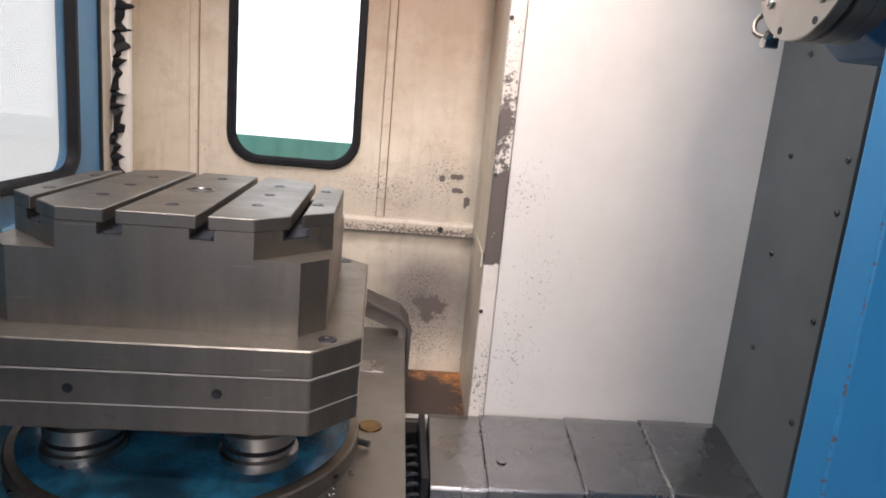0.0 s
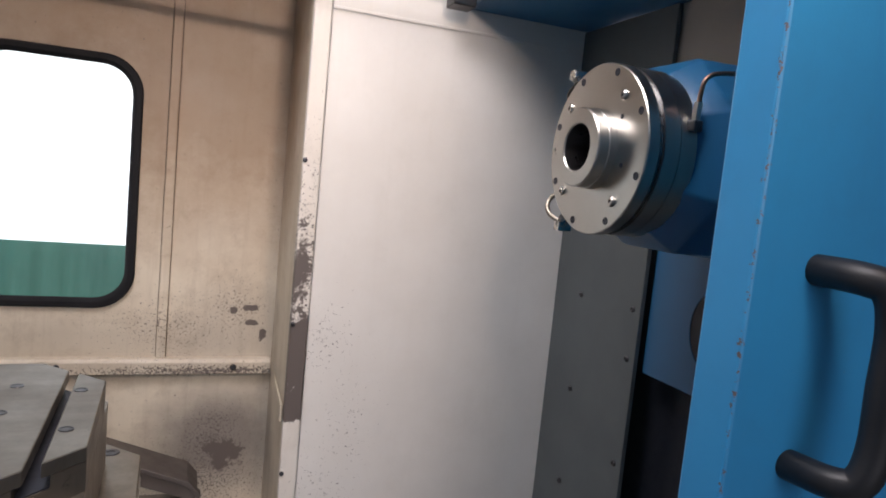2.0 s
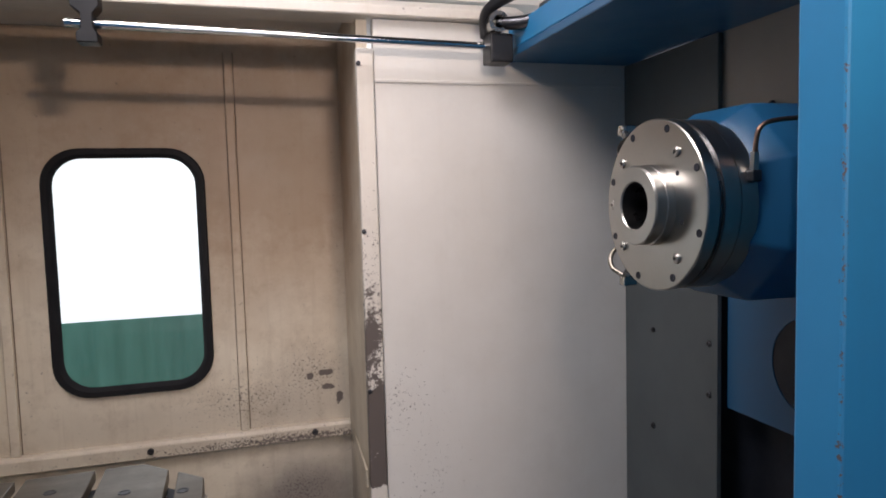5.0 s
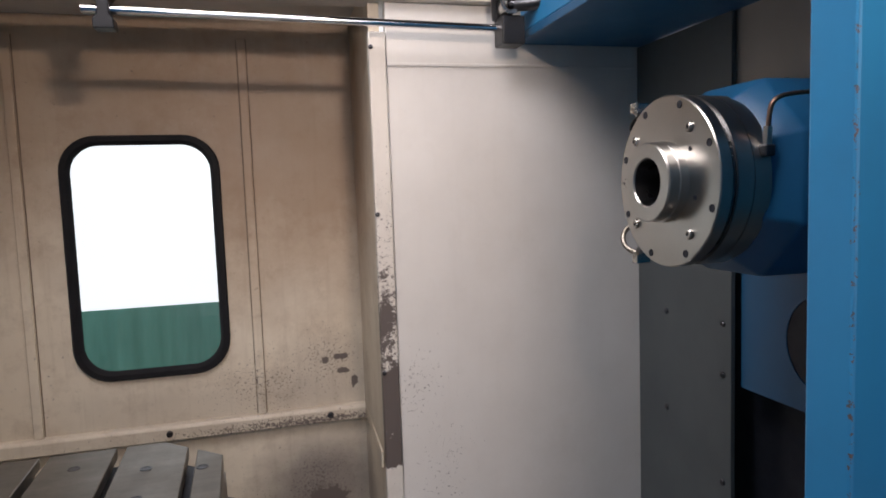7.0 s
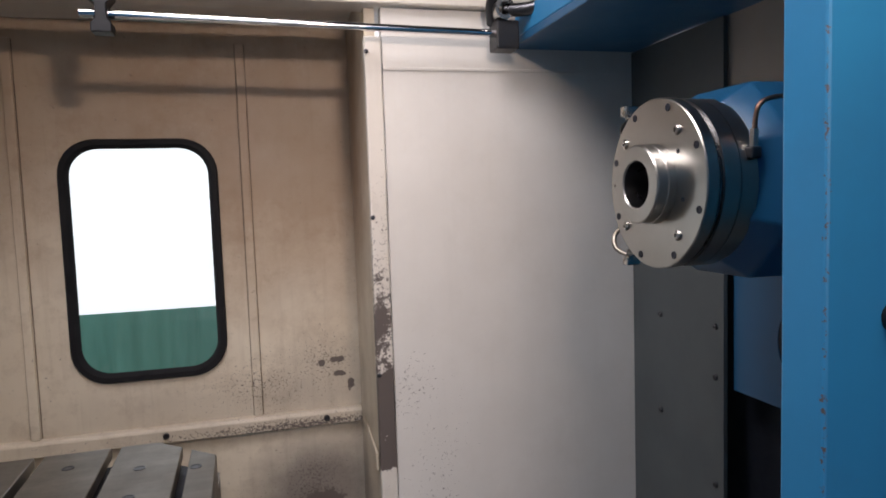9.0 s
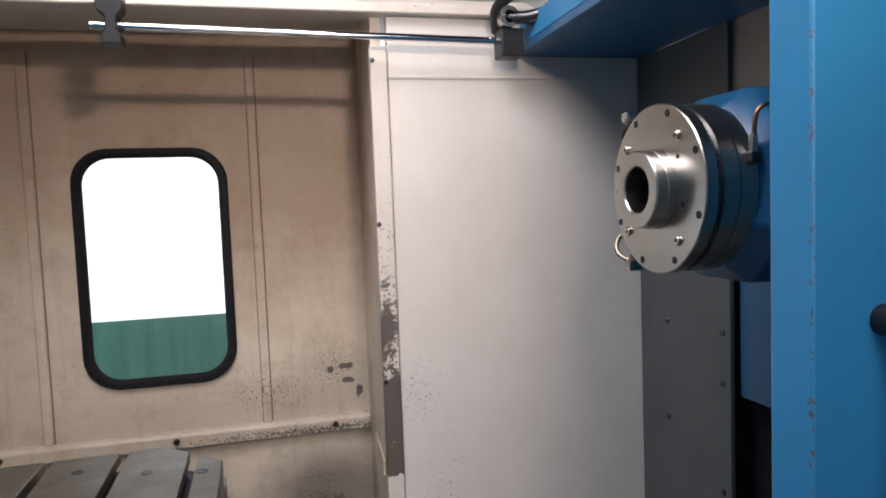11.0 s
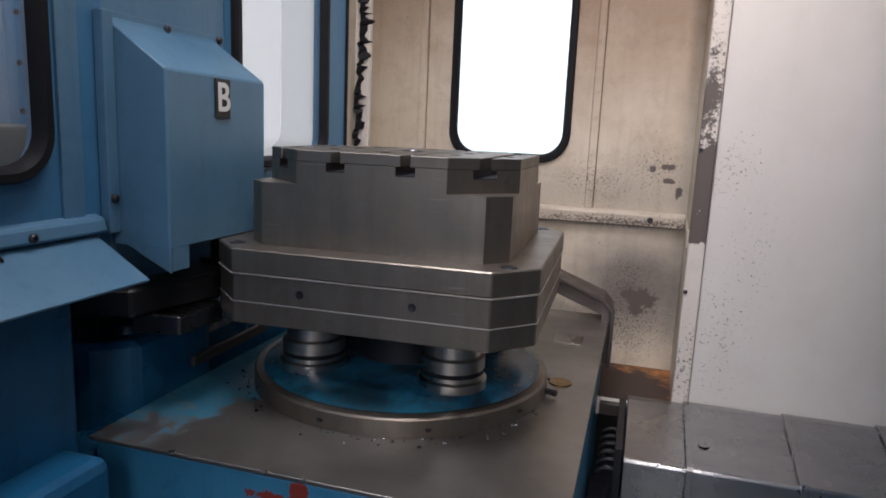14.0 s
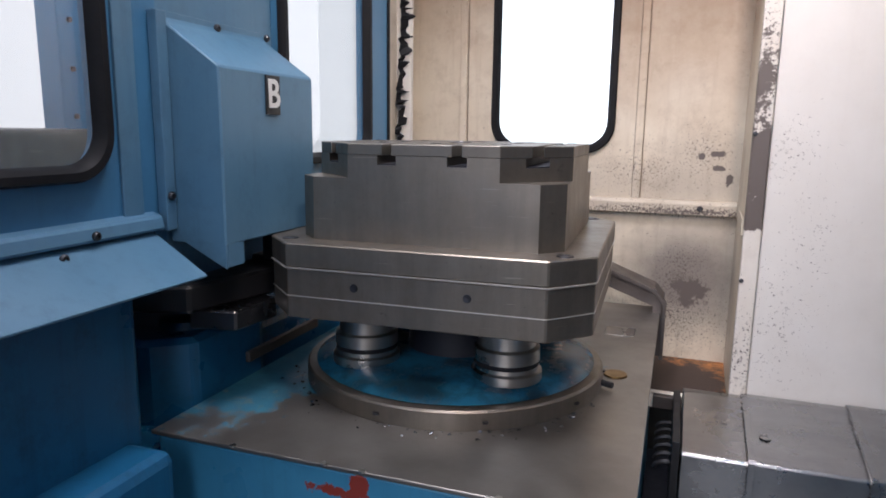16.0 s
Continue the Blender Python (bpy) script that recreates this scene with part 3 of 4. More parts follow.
fitting(SY + 0.085, SZ + 0.115, 0.6, 0.8)
fitting(SY + 0.085, SZ - 0.118, 0.5, -0.85)
part("hose", tube(curve_points([(0.36, SY + 0.09, SZ - 0.132), (0.345, SY + 0.125, SZ - 0.115), (0.352, SY + 0.14, SZ - 0.09), (0.38, SY + 0.14, SZ - 0.07)]), 0.0045, 10), pallet_steel, head, "steel pipe", True)
part("hose", tube(curve_points([(0.36, SY + 0.10, SZ + 0.118), (0.36, SY + 0.125, SZ + 0.10), (0.385, SY + 0.14, SZ + 0.07)]), 0.0045, 10), black_part, head, "black hose", True)
part("coolant_pipe", tube(curve_points([(0.425, SY - 0.140, SZ + 0.06), (0.424, SY - 0.143, SZ + 0.09), (0.43, SY - 0.146, SZ + 0.112), (0.46, SY - 0.15, SZ + 0.122), (0.56, SY - 0.154, SZ + 0.128), (0.675, SY - 0.156, SZ + 0.134)]), 0.0036, 10), copper, head, "bent copper pipe", True)
part("pipe_nut", tube([(0.425, SY - 0.138, SZ + 0.05), (0.425, SY - 0.140, SZ + 0.076)], 0.0068, 6), steel, head)
part("pipe_elbow", box(0.416, 0.434, SY - 0.146, SY - 0.128, SZ + 0.032, SZ + 0.05, 0.003), bolt_steel, head)
part("pipe_nut", tube([(0.655, SY - 0.156, SZ + 0.134), (0.69, SY - 0.156, SZ + 0.134)], 0.0085, 6), bolt_steel, head)

# ---- sliding roof cover ----
cover = empty("roof_cover", "blue sliding roof cover over the spindle head", "roof cover")
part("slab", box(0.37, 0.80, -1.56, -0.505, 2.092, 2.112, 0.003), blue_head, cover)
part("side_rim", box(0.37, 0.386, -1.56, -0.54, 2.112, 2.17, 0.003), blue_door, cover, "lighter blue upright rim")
part("stop_block", box(0.40, 0.47, -0.80, -0.66, 2.112, 2.2, 0.006), black_part, cover)
part("cable", tube(curve_points([(0.30, -0.56, 2.14), (0.29, -0.6, 2.19), (0.33, -0.66, 2.215), (0.42, -0.75, 2.24), (0.5, -0.9, 2.3)]), 0.014, 12), black_part, cover, "black ribbed cable", True)

part("clamp_ring", lathe([(0.016, -0.02), (0.026, -0.02), (0.026, 0.02), (0.016, 0.02)], (0.315, -0.60, 2.165), "y", 24, None, False), steel, cover, "grey clamp ring", True)
part("link_arm", tube(curve_points([(0.32, -0.60, 2.165), (0.38, -0.66, 2.16), (0.46, -0.72, 2.2), (0.55, -0.8, 2.25)]), 0.016, 12), dark_ring, cover, "dark steel link arm", True)

# ---- operator's door beside the camera ----
door = empty("operator_door", "bright blue sliding door leaf with a black bar handle", "door")
part("leaf", box(0.1464, 1.35, -1.7685, -1.7206, 0.05, 2.35, 0.003), blue_door, door)
HX, HY, HZ = 0.215, -1.766, 1.597
grip = [(0.0, 0.0, 0.0), (0.003, -0.042, -0.001), (0.011, -0.058, -0.008), (0.017, -0.062, -0.036), (0.017, -0.062, -0.084), (0.017, -0.062, -0.132), (0.011, -0.058, -0.158), (0.003, -0.042, -0.165), (0.0, 0.0, -0.167)]
part("handle", tube(curve_points([(HX + a, HY + b, HZ + c) for a, b, c in grip], 5), 0.0132, 20), black_part, door, "black round bar handle", True)

# ---- telescopic way cover ----
tele = empty("way_cover", "dented steel telescopic way cover", "way cover")
xs = (-0.142, 0.008, 0.262, 0.488, 0.735)
for k in range(4):
    e = 0.006 * k
    part("segment", prism([(-0.515, 0.30), (-0.515, 0.537 + e), (-0.55, 0.540 + e), (-0.80 - e, 0.478 + e), (-0.805 - e, 0.472 + e), (-0.81 - e, 0.05), (-0.515, 0.05)], "x", xs[k], xs[k + 1] + 0.012, 0.002), cover_steel, tele)
for k in range(1, 4):
    e = 0.006 * k
    x = xs[k]
    part("seam_lip", prism([(-0.552, 0.5425 + e), (-0.552, 0.5455 + e), (-0.803 - e, 0.4835 + e), (-0.8115 - e, 0.476 + e), (-0.8165 - e, 0.06), (-0.8135 - e, 0.06), (-0.8085 - e, 0.4745 + e), (-0.802 - e, 0.4805 + e)], "x", x - 0.001, x + 0.014, 0.0008), cover_steel, tele)
part("dent", lathe([(0.014, 0.0), (0.006, 0.003), (0.0, 0.004)], (0.052, -0.712, 0.508), "z", 16), cover_steel, tele, "", True)

# ---- saddle base with the rotary table ----
base = empty("saddle_base", "blue cast saddle with a scraped bare steel top plate", "machine base")
part("top_plate", box(-1.08, -0.222, -1.535, -0.25, 0.692, 0.70, 0.002), plate_top, base, "scraped steel top plate")
part("front_casting", box(-1.075, -0.232, -1.525, -0.26, 0.05, 0.691, 0.008), blue_red, base, "blue painted casting with red scrapes")
for fx in (-0.72, -0.65, -0.9, -0.42):
    part("screw_head", lathe([(0.006, 0), (0.006, 0.003), (0.0, 0.004)], (fx, -1.535, 0.70), "z", 10), steel, base, "", True)
part("nameplate", box(-0.36, -0.28, -0.62, -0.54, 0.7005, 0.703, 0.001), steel, base, "small riveted steel plate")
part("brass_disc", lathe([(0.0, 0.704), (0.026, 0.704), (0.027, 0.7005), (0.0, 0.7005)], (-0.302, -0.93, 0), "z", 24), brass, base, "", True)
part("side_bolt", tube([(-0.325, -1.02, 0.712), (-0.30, -1.03, 0.712)], 0.007, 10), bolt_steel, base)

TX, TY = -0.662, -1.02
hub = empty("table_hub", "oily blue round table base in a steel ring", "rotary table")
part("steel_ring", lathe([(0.0, 0.7005), (0.338, 0.7005), (0.338, 0.735), (0.334, 0.739), (0.30, 0.742), (0.0, 0.742)], (TX, TY, 0), "z", 72), pallet_steel, hub, "dull steel ring", True)
part("blue_cone", lathe([(0.0, 0.7425), (0.318, 0.7425), (0.30, 0.752), (0.24, 0.762), (0.0, 0.764)], (TX, TY, 0), "z", 72), hub_paint, hub, "", True)
part("core", lathe([(0.0, 0.76), (0.11, 0.76), (0.10, 0.875), (0.0, 0.875)], (TX, TY, 0), "z", 40), dark_void, hub, "", True)
for k in range(10):
    a = radians(36 * k + 10)
    part("ring_screw", lathe([(0.006, 0), (0.006, 0.004), (0.0, 0.004)], (TX + 0.339 * math.cos(a), TY + 0.339 * math.sin(a), 0.716), "z", 8), bolt_steel, hub)
TURN = radians(1.84)


def turned(x, y):
    return (TX + x * math.cos(TURN) - y * math.sin(TURN), TY + x * math.sin(TURN) + y * math.cos(TURN))


for sx in (-1, 1):
    for sy in (-1, 1):
        px, py = turned(sx * 0.155, sy * 0.155)
        part("clamp_cone", lathe([(0.0, 0.757), (0.072, 0.757), (0.072, 0.775), (0.066, 0.779), (0.066, 0.787), (0.060, 0.788), (0.060, 0.796), (0.067, 0.797), (0.067, 0.822), (0.058, 0.826), (0.058, 0.89), (0.0, 0.89)], (px, py, 0), "z", 40), steel, hub, "bright steel clamp cone", True)
        # black ring added inside the groove to paint its shade
        part("groove_shade_ring", lathe([(0.059, 0.7865), (0.0655, 0.7865), (0.0655, 0.7965), (0.059, 0.7965)], (px, py, 0), "z", 32, None, False), rubber, hub, "black ring that darkens the cone groove", True)

pallet = empty("machine_pallet", "worn steel machine pallet with T-slots on a thick square base", "pallet")
pallet.matrix_world = pose(TX + 0.006, TY - 0.002, 0.0115, 0, 0, math.degrees(TURN))


def cut_square(h, c):
    f = h - c
    return [(-h, -f), (-f, -h), (f, -h), (h, -f), (h, f), (f, h), (-f, h), (-h, f)]


part("lower_base", prism(cut_square(0.326, 0.075), "z", 0.877, 0.9735, 0.0025), pallet_steel, pallet)
part("upper_base", prism(cut_square(0.328, 0.0755), "z", 0.9765, 1.023, 0.0025), pallet_steel, pallet)
# thin pale strips paint the bright highlight lines round the pallet base
part("edge_strip", prism(cut_square(0.3270, 0.0745), "z", 0.9193, 0.9209, 0), edge_steel, pallet, "bright strip for the edge highlight")
part("edge_strip", prism(cut_square(0.3292, 0.075), "z", 0.9742, 0.976, 0), edge_steel, pallet, "bright strip for the edge highlight")
part("block", prism(cut_square(0.265, 0.042), "z", 1.023, 1.1462, 0), pallet_steel, pallet)
slots = (-0.207, -0.069, 0.069, 0.207)
H, C = 0.2649, 0.116
cuts = [-H, *slots, H]


def strip_outline(x0, x1):
    """The part of the cut square between x0 and x1."""
    def reach(x):
        return H - max(0.0, abs(x) - (H - C))
    pts = [x0] + [v for v in (-(H - C), H - C) if x0 < v < x1] + [x1]
    return [(x, -reach(x)) for x in pts] + [(x, reach(x)) for x in reversed(pts)]


part("top_core", prism(strip_outline(-0.2648, 0.2648), "z", 1.146, 1.172, 0), pallet_steel, pallet)
for k in range(5):
    lo = cuts[k] + (0.009 if k else 0)
    hi = cuts[k + 1] - (0.009 if k < 4 else 0)
    lo2 = cuts[k] + (0.019 if k else 0)
    hi2 = cuts[k + 1] - (0.019 if k < 4 else 0)
    part("slot_bar", prism(strip_outline(lo2, hi2), "z", 1.172, 1.19, 0), pallet_steel, pallet)
    part("top_strip", prism(strip_outline(lo, hi), "z", 1.19, 1.212, 0.0015), pallet_top_steel, pallet, "ground steel top strip")
# dark strips put the shade inside the T-slots into the floor colour
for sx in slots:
    part("slot_floor", prism([(x, y * 0.985) for x, y in strip_outline(sx - 0.018, sx + 0.018)], "z", 1.1722, 1.1745, 0), dark_void, pallet, "slot floor strip coloured dark for the slot's shade")
for hx, hy in ((-0.13, 0.13), (0.13, 0.13), (-0.13, -0.13), (0.13, -0.13), (0.0, 0.18), (0.0, -0.18), (0.23, 0.1), (-0.23, -0.1), (0.23, -0.08), (-0.23, 0.09), (0.13, 0.0), (-0.13, 0.0)):
    part("tapped_hole", lathe([(0.011, 1.212), (0.0105, 1.2132), (0.008, 1.2132), (0.0075, 1.2124), (0.0, 1.2124)], (hx, hy, 0), "z", 16), bolt_steel, pallet, "", True)
part("centre_hole", lathe([(0.026, 1.212), (0.025, 1.2138), (0.021, 1.2138), (0.020, 1.2125), (0.0, 1.2125)], (0, 0, 0), "z", 24), dark_ring, pallet, "steel centre bush", True)
for sx in (-1, 1):
    for sy in (-1, 1):
        part("corner_screw", lathe([(0.016, 1.023), (0.015, 1.025), (0.008, 1.025), (0.007, 1.0235), (0.0, 1.0235)], (sx * 0.272, sy * 0.272, 0), "z", 16), bolt_steel, pallet, "", True)
for sx in (-0.11, 0.11):
    for sy in (-1, 1):
        part("side_hole", lathe([(0.0085, sy * 0.3255), (0.008, sy * 0.3272), (0.0, sy * 0.3264)], (sx, 0, 0.945), "y", 14), bolt_steel, pallet, "", True)
part("lug", prism([(-0.50, -0.13), (-0.318, -0.17), (-0.318, 0.17), (-0.50, 0.13)], "z", 0.885, 0.955, 0.004), black_part, pallet, "dark steel coupling lug")

# loose chips of swarf round the ring
rc = random.Random(9)
sw = bmesh.new()
for k in range(70):
    a = radians(rc.uniform(200, 345))
    r0 = 0.345 + abs(rc.gauss(0, 0.02))
    c = Vector((TX + r0 * math.cos(a), TY + r0 * math.sin(a), 0.7015))
    n = rc.randint(3, 5)
    size = rc.uniform(0.002, 0.006)
    ring = [sw.verts.new(c + Vector((size * math.cos(j * 6.28 / n + k), size * math.sin(j * 6.28 / n + k) * rc.uniform(0.3, 1), rc.uniform(0.0, 0.004)))) for j in range(n)]
    top = sw.verts.new(c + Vector((0, 0, size * 0.9)))
    for j in range(n):
        sw.faces.new((ring[j], ring[(j + 1) % n], top))
tagged(finish("swarf", sw, dark_ring), "dark metal chips lying round the table ring", "swarf", "", "stuff")

# ---- rusty tray, guard and gap beside the saddle ----
tray = empty("chip_tray", "rusty sheet steel chip tray in the back corner", "tray")
part("bottom", box(-0.30, 0.0, -0.40, -0.002, 0.45, 0.458, 0.001), rust, tray)
part("front_lip", box(-0.30, -0.005, -0.43, -0.40, 0.43, 0.478, 0.003), post_paint, tray, "white painted front lip")
guard = empty("chip_guard", "brown steel chip guard bent over the back of the saddle", "guard")
part("sloped_sheet", prism([(-0.46, 0.855), (-0.24, 0.770), (-0.212, 0.735), (-0.212, 0.56), (-0.245, 0.56), (-0.245, 0.72), (-0.46, 0.80)], "y", -0.33, -0.20, 0.002), guard_steel, guard)
part("rim", prism([(-0.46, 0.862), (-0.236, 0.776), (-0.204, 0.738), (-0.204, 0.555), (-0.216, 0.555), (-0.216, 0.734), (-0.243, 0.766), (-0.46, 0.85)], "y", -0.35, -0.325, 0.0015), guard_steel, guard)
gap = empty("cable_chain", "dark cable chain in the gap beside the way cover", "cable chain")
part("trough", box(-0.228, -0.144, -1.52, -0.44, 0.02, 0.30, 0.001), dark_void, gap)
for k in range(6):
    y = -0.50 - 0.05 * k
    pts = [(-0.205 + 0.028 * (1 - math.cos(radians(a))), y, 0.40 + 0.02 * math.sin(radians(a))) for a in range(0, 181, 20)]
    part("link", tube(pts, 0.006, 8), bolt_steel, gap, "", True)
part("side_wall", box(-0.165, -0.146, -0.80, -0.44, 0.25, 0.50, 0.001), black_part, gap)
part("front_lip", box(-0.222, -0.142, -0.455, -0.43, 0.44, 0.478, 0.002), guard_steel, gap)

# ---- pallet changer door on the left ----
DX = -1.10


def changer_window(name, y0, y1, z0, z1, label):
    w = tagged(new(name), label, "window", "", "structure")
    part("gasket", gasket("x", y0, y1, z0, z1, 0.08, 0.028, DX - 0.002, DX + 0.02), rubber, w, "black rubber gasket", True)
    p = part("pane", pane("x", y0 + 0.02, y1 - 0.02, z0 + 0.02, z1 - 0.02, 0.07, DX - 0.013, DX - 0.008), milky_glass, w)
    p.visible_shadow = False


changer = empty("changer_door", "blue painted pallet changer door with two rubber-framed windows", "door")
for y0, y1, a, b in ((-1.05, -0.575, -1.075, -0.43), (-2.05, -1.565, -2.6, -1.44)):
    o = rounded(y0 + 0.012, y1 - 0.012, 1.172, 1.858, 0.07)
    part("panel", between(to_rect(o, a, b, 1.06 if a < -2 else 0.90, 1.975), o, "x", DX - 0.03, DX), blue_changer, changer)
part("panel", box(DX - 0.03, DX - 0.001, -1.44, -1.075, 0.95, 1.975, 0.002), blue_worn, changer)
part("edge_strip", box(DX, DX + 0.006, -1.545, -1.50, 1.07, 1.975, 0.002), blue_worn, changer)
changer_window("window_2", -1.05, -0.575, 1.16, 1.87, "milky window in a black rubber gasket")
changer_window("window_3", -2.05, -1.565, 1.16, 1.87, "milky window in a black rubber gasket near the apron")
part("apron", prism([(DX - 0.02, 1.075), (DX + 0.012, 1.06), (DX + 0.125, 0.99), (DX + 0.12, 0.985), (DX - 0.02, 1.045)], "y", -2.6, -1.485, 0.0015), blue_worn, changer, "faded light blue sloped apron")
part("fold", prism([(DX - 0.01, 1.10), (DX + 0.02, 1.09), (DX + 0.026, 1.065), (DX - 0.01, 1.058)], "y", -2.6, -1.47, 0.004), blue_worn, changer)
part("bottom_fold", prism([(DX - 0.03, 1.10), (DX + 0.01, 1.09), (DX + 0.02, 1.06), (DX + 0.02, 1.03), (DX - 0.03, 1.03)], "y", -1.05, -0.43, 0.003), blue_worn, changer)
for y, z in ((-1.693, 1.049), (-1.63, 1.075)):
    screw((DX + 0.028, y, z), "x", 1, 0.008, 0.006, bolt_steel, changer)
hood = empty("pivot_hood", "blue sheet-metal hood over the changer pivot with a letter plate", "hood")
hood_bm = prism([(DX + 0.002, 1.035), (-0.973, 1.035), (-0.973, 1.357), (DX + 0.012, 1.437), (DX + 0.002, 1.45)], "y", -1.434, -1.115, 0.003)
hood_bm = box(-0.979, -0.9735, -1.427, -1.38, 0.993, 1.04, 0.001, hood_bm)
hood_bm = prism([(DX + 0.004, 1.05), (-0.974, 0.99), (-0.974, 1.05)], "y", -1.4335, -1.4285, 0.001, hood_bm)
part("hood_body", hood_bm, blue_worn, hood)
part("side_flange", box(DX + 0.002, DX + 0.022, -1.462, -1.436, 1.06, 1.452, 0.002), blue_worn, hood)
part("top_flange", box(DX + 0.001, DX + 0.006, -1.45, -1.10, 1.432, 1.456, 0.001), blue_worn, hood)
for y, z in ((-1.44, 1.438), (-1.279, 1.445), (-1.108, 1.447), (-1.45, 1.124)):
    screw((DX + 0.007 if z > 1.2 else DX + 0.022, y, z), "x", 1, 0.008, 0.007, bolt_steel, hood)
plate = part("letter_plate", box(-0.9728, -0.969, -1.296, -1.248, 1.276, 1.352, 0.001), black_part, hood, "black plate with a white letter")
font = bpy.data.curves.new("letter", "FONT")
font.body, font.size, font.align_x, font.align_y, font.extrude, font.offset = "B", 0.078, "CENTER", "CENTER", 0.0008, 0.0012
tmp = new("letter_text", font)
tmp.matrix_world = Matrix.Translation((-0.968, -1.272, 1.314)) @ Matrix(((0, 0, 1, 0), (1, 0, 0, 0), (0, 1, 0, 0), (0, 0, 0, 1)))
bpy.context.view_layer.update()
me = bpy.data.meshes.new_from_object(tmp.evaluated_get(bpy.context.evaluated_depsgraph_get()))
me.transform(tmp.matrix_world)
me.materials.clear()
me.materials.append(white_letter)
bpy.data.objects.remove(tmp)
letter = new("letter", me)
letter.parent = plate

# torn rubber seal between the door and the corner frame
rs = random.Random(4)
sb = bmesh.new()
zz = 0.98
seal_pts = []
while zz < 2.03:
    seal_pts.append((zz, 0.006 + 0.034 * rs.random() ** 2, 0.006 * math.sin(zz * 9) + rs.uniform(-0.007, 0.007)))
    zz += rs.uniform(0.004, 0.022)
prev = None
for z, w, o in seal_pts:
    row_v = [sb.verts.new((-1.088 + o, -0.37, z)), sb.verts.new((-1.088 + w + o, -0.35 + o, z)), sb.verts.new((-1.082 + o, -0.345, z + 0.004))]
    if prev:
        for k in range(3):
            sb.faces.new((prev[k], prev[(k + 1) % 3], row_v[(k + 1) % 3], row_v[k]))
    prev = row_v
tagged(finish("door_seal", sb, rubber), "torn black rubber seal along the changer door edge", "seal")
structure("corner_strip", box(-1.15, -1.102, -0.414, -0.334, 0.95, 2.03, 0.003), cream, "cream strip between the door and the corner frame", "trim")
tagged(finish("seal_strip", box(-1.115, -1.094, -0.43, -0.418, 0.95, 2.03, 0.001), rubber), "black rubber strip on the changer door edge", "seal")
structure("header", box(-1.14, -1.07, -2.6, -0.30, 2.0, 2.06, 0.003), cream, "cream painted header over the changer door", "beam")
structure("wall_over_door", box(-1.15, -1.105, -2.6, -0.30, 2.062, 2.26, 0.002), cream, "cream sheet metal over the changer door", "wall")
structure("sill_corner", box(-1.18, -1.08, -0.40, -0.25, 0.93, 1.0, 0.004), blue_worn, "blue sill at the foot of the corner frame", "sill")

# out-of-view sheet added to keep ceiling light off the upper changer door
structure("shade_sheet_left", box(-1.30, -0.90, -2.6, -0.45, 2.262, 2.28, 0.002), white_paint, "unseen added sheet that shades the upper changer door", "ceiling")

# ---- pallet changer underside ----
arm = empty("pallet_changer", "dark oily pallet changer arm under the hood", "pallet changer")
part("beam", prism([(-1.35, -1.55), (-1.05, -1.45), (-1.0, -1.25), (-1.0, -0.9), (-1.35, -0.8)], "z", 0.90, 0.955, 0.006), black_part, arm)
part("fork", prism([(-1.08, -1.42), (-0.985, -1.40), (-0.97, -1.28), (-1.08, -1.22)], "z", 0.86, 0.90, 0.004), dark_ring, arm)
part("roller_block", box(-1.06, -0.985, -1.2, -1.08, 0.955, 1.02, 0.008), black_part, arm)
ped = empty("changer_pedestal", "deep blue cast pedestal of the pallet changer", "pedestal")
part("side_casting", box(-1.6, -1.05, -2.6, -1.58, 0.05, 0.985, 0.012), blue_deep, ped)
part("foot", box(-1.6, -0.965, -2.6, -1.60, 0.05, 0.715, 0.02), blue_deep, ped)
part("turret", prism([(-1.45, -1.46), (-1.16, -1.46), (-1.085, -1.40), (-1.085, -1.17), (-1.12, -1.13), (-1.45, -1.13)], "z", 0.05, 0.835, 0.012), blue_deep, ped)
part("boss", lathe([(0.0, 0.83), (0.06, 0.83), (0.055, 0.85), (0.0, 0.852)], (-1.17, -1.32, 0), "z", 24), blue_deep, ped, "", True)
part("block", box(-1.5, -1.105, -1.35, -0.5, 0.05, 0.80, 0.02), blue_deep, ped)
part("shelf", box(-1.5, -1.08, -1.62, -1.3, 0.05, 0.66, 0.01), blue_deep, ped)
part("bolt_recess", lathe([(0.022, 0.6605), (0.021, 0.662), (0.0, 0.6612)], (-1.18, -1.418, 0), "z", 20), dark_void, ped)
part("rail_strip", box(-1.078, -1.066, -1.25, -0.95, 0.735, 0.76, 0.003), guard_steel, ped, "oily dark rail strip")

part("back_skirt", box(-1.46, -1.42, -2.6, -0.35, 0.05, 1.04, 0.002), black_part, ped, "dark back skirt")

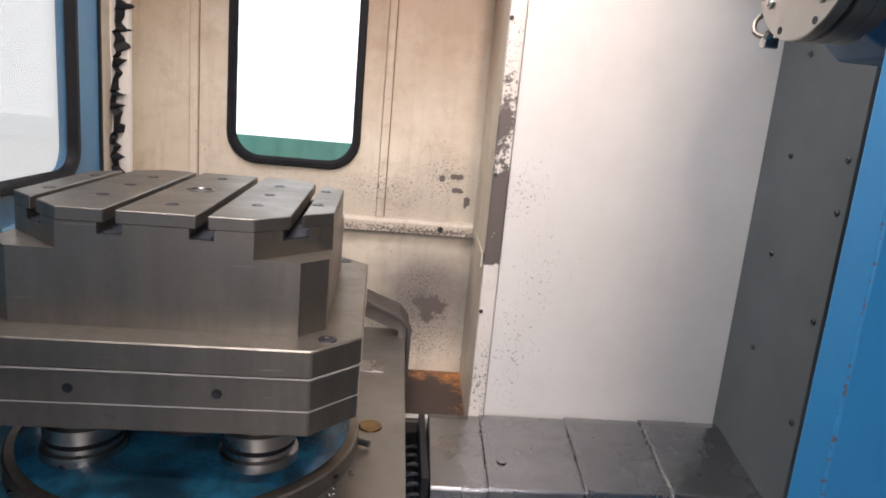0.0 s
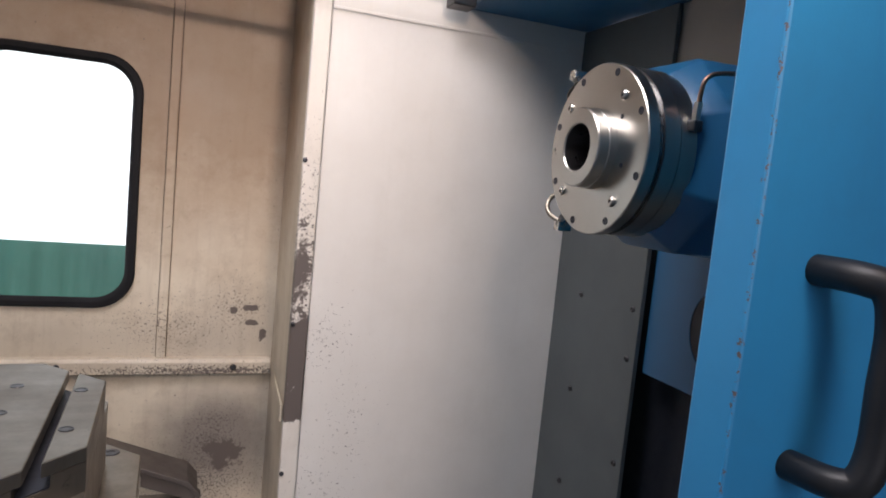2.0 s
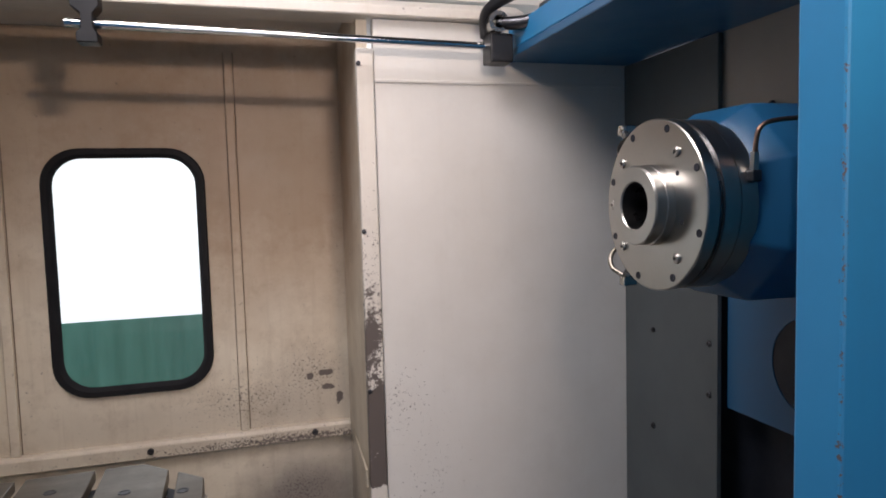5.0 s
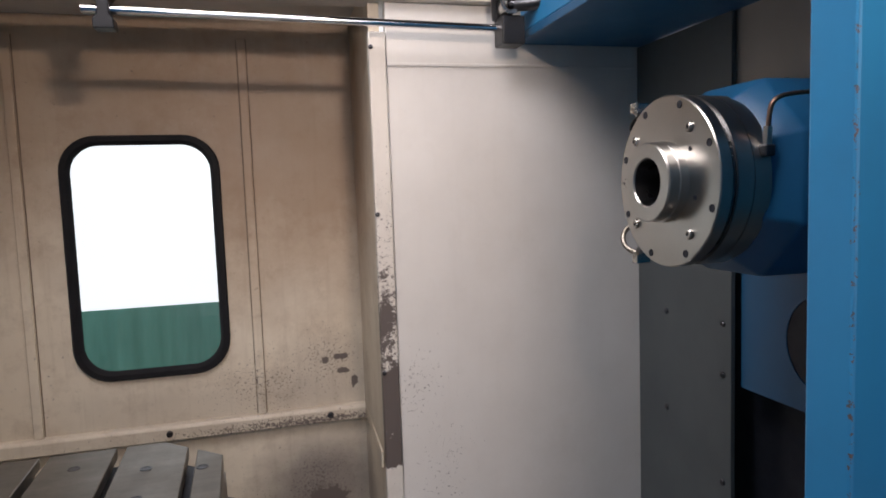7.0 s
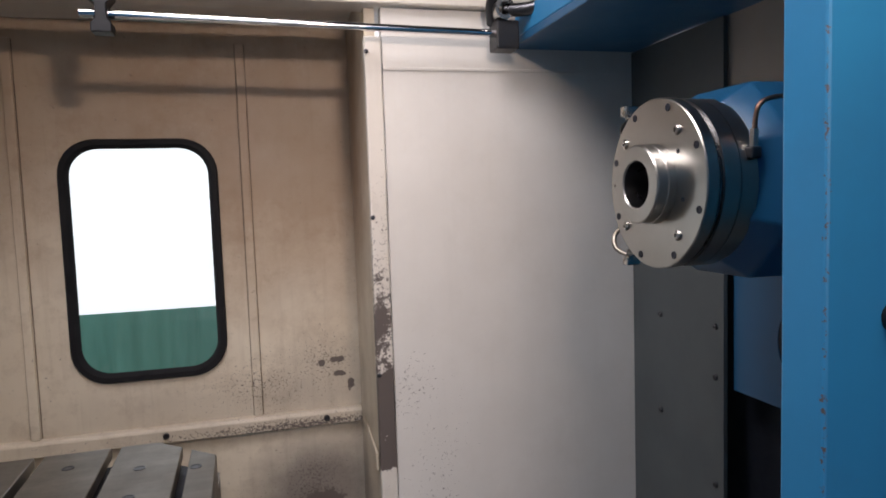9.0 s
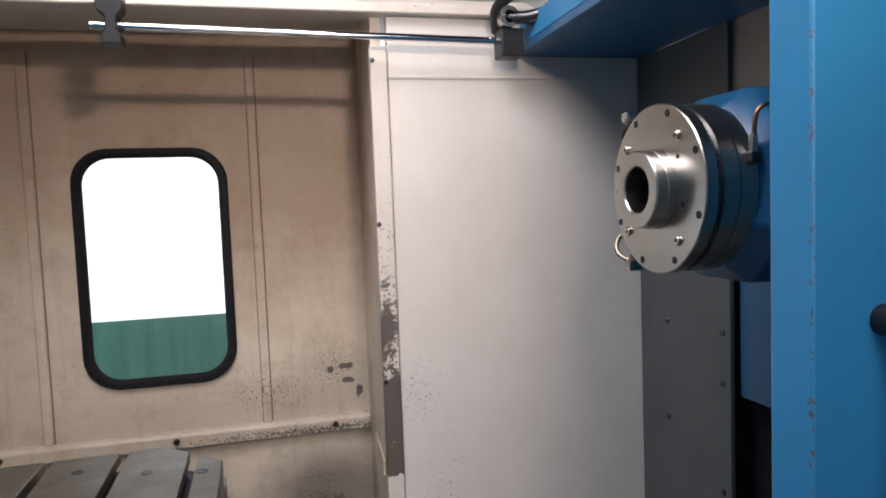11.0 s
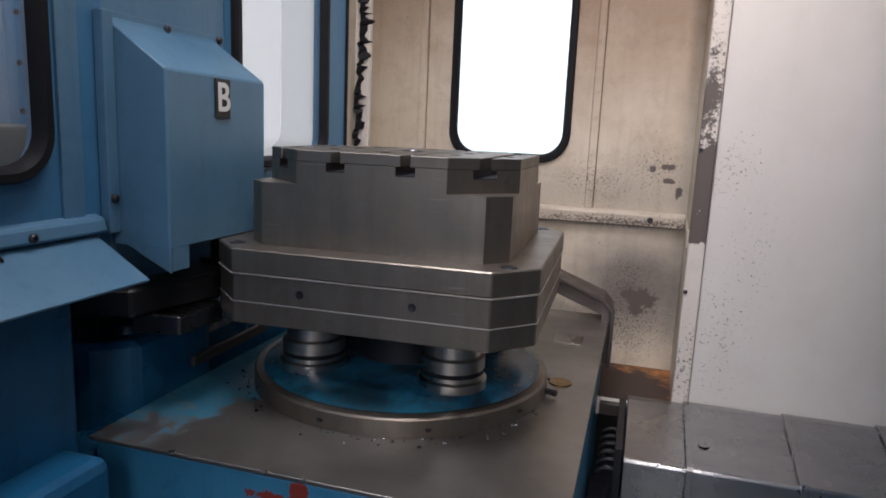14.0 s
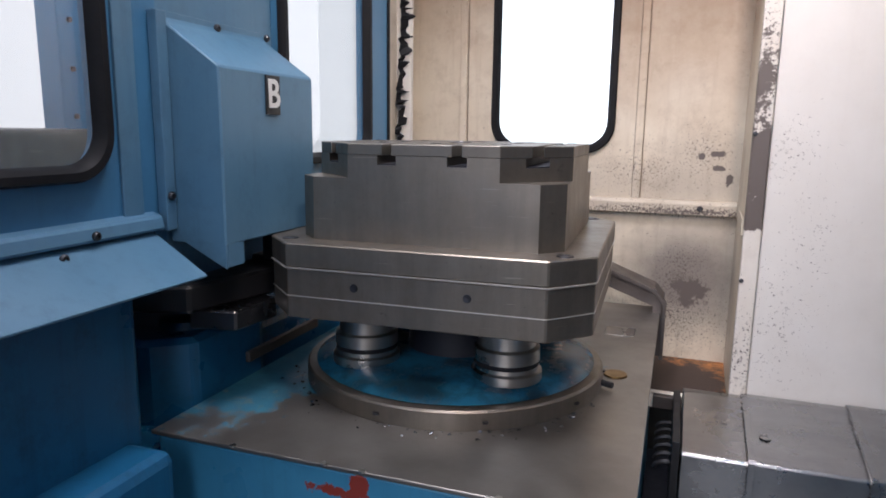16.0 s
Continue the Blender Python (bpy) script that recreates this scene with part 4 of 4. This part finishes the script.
# ---- outside the cabin ----
structure("wall_skirt", box(-1.22, 0.80, -0.005, 0.03, 0.0, 0.4185, 0), guard_steel, "dark steel skirt under the back wall", "wall")
structure("floor", box(-7, 7, -7, 3, -0.05, 0.0, 0), concrete, "grey hall floor", "floor")
# self-lit hall backdrop: walls and window glow, no lamp reaches them
structure("wall_hall", box(-1.75, 3.0, 1.55, 1.6, 1.165, 3.4, 0), hall_white_glow, "self-glowing white hall wall standing in for daylight", "wall")
structure("wall_hall_left", box(-3.3, -1.755, 1.545, 1.6, 1.167, 3.4, 0), hall_left, "self-glowing white hall wall beyond the changer", "wall")
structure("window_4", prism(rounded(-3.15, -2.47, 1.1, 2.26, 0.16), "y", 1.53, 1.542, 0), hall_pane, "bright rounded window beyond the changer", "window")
structure("wall_hall_dado", box(-1.75, 3.0, 1.54, 1.6, 0.0, 1.165, 0), green_wall, "green painted dado of the hall wall, glowing by itself", "wall")
structure("wall_hall_end", box(-3.3, -1.755, 1.545, 1.6, 0.0, 1.165, 0), hall_left, "self-glowing white hall wall beyond the changer", "wall")
structure("backdrop", box(-3.3, -3.25, -4.0, 1.5, 0.0, 3.4, 0), hall_pane, "glowing backdrop for the hall beyond the changer windows", "backdrop")
outer = empty("loading_station", "blue framed loading station beyond the changer door", "loading station")
part("frame_post", box(-1.94, -1.86, -0.975, -0.79, 0.0, 2.3, 0.004), blue_door, outer)
part("table_slab", box(-2.1, -1.48, -1.85, -0.99, 0.9, 1.24, 0.006), pallet_steel, outer, "grey steel pallet on the loading side")
for z in (1.275, 1.408, 1.544, 1.68):
    part("bolt", lathe([(0.008, 0), (0.008, 0.006), (0.0, 0.008)], (-1.86, -0.935, z), "x", 10), bolt_steel, outer)
# closing walls behind and beside the camera
structure("wall_front", box(-2.2, -0.75, -2.75, -2.70, 0.0, 2.6, 0), blue_door, "blue cabin front beside the door opening", "wall")
structure("wall_right", box(1.35, 1.40, -2.75, 0.03, 0.0, 2.6, 0), grey_panel, "grey cabin side wall", "wall")
structure("wall_behind_column", box(0.84, 1.35, -1.70, -1.68, 0.0, 2.35, 0), grey_panel, "grey inner wall behind the door leaf", "wall")
lampbox = empty("work_lamp", "small box-shaped work lamp over the door opening", "lamp")
part("lamp_housing", box(-0.09, 0.11, -2.29, -2.215, 2.26, 2.345, 0.006), white_paint, lampbox)
part("lamp_arm", tube([(0.01, -2.47, 2.31), (0.01, -2.27, 2.31)], 0.012, 12), black_part, lampbox)
structure("lintel", box(-0.75, 1.35, -2.75, -2.452, 2.26, 2.6, 0.002), blue_door, "blue lintel over the door opening", "lintel")
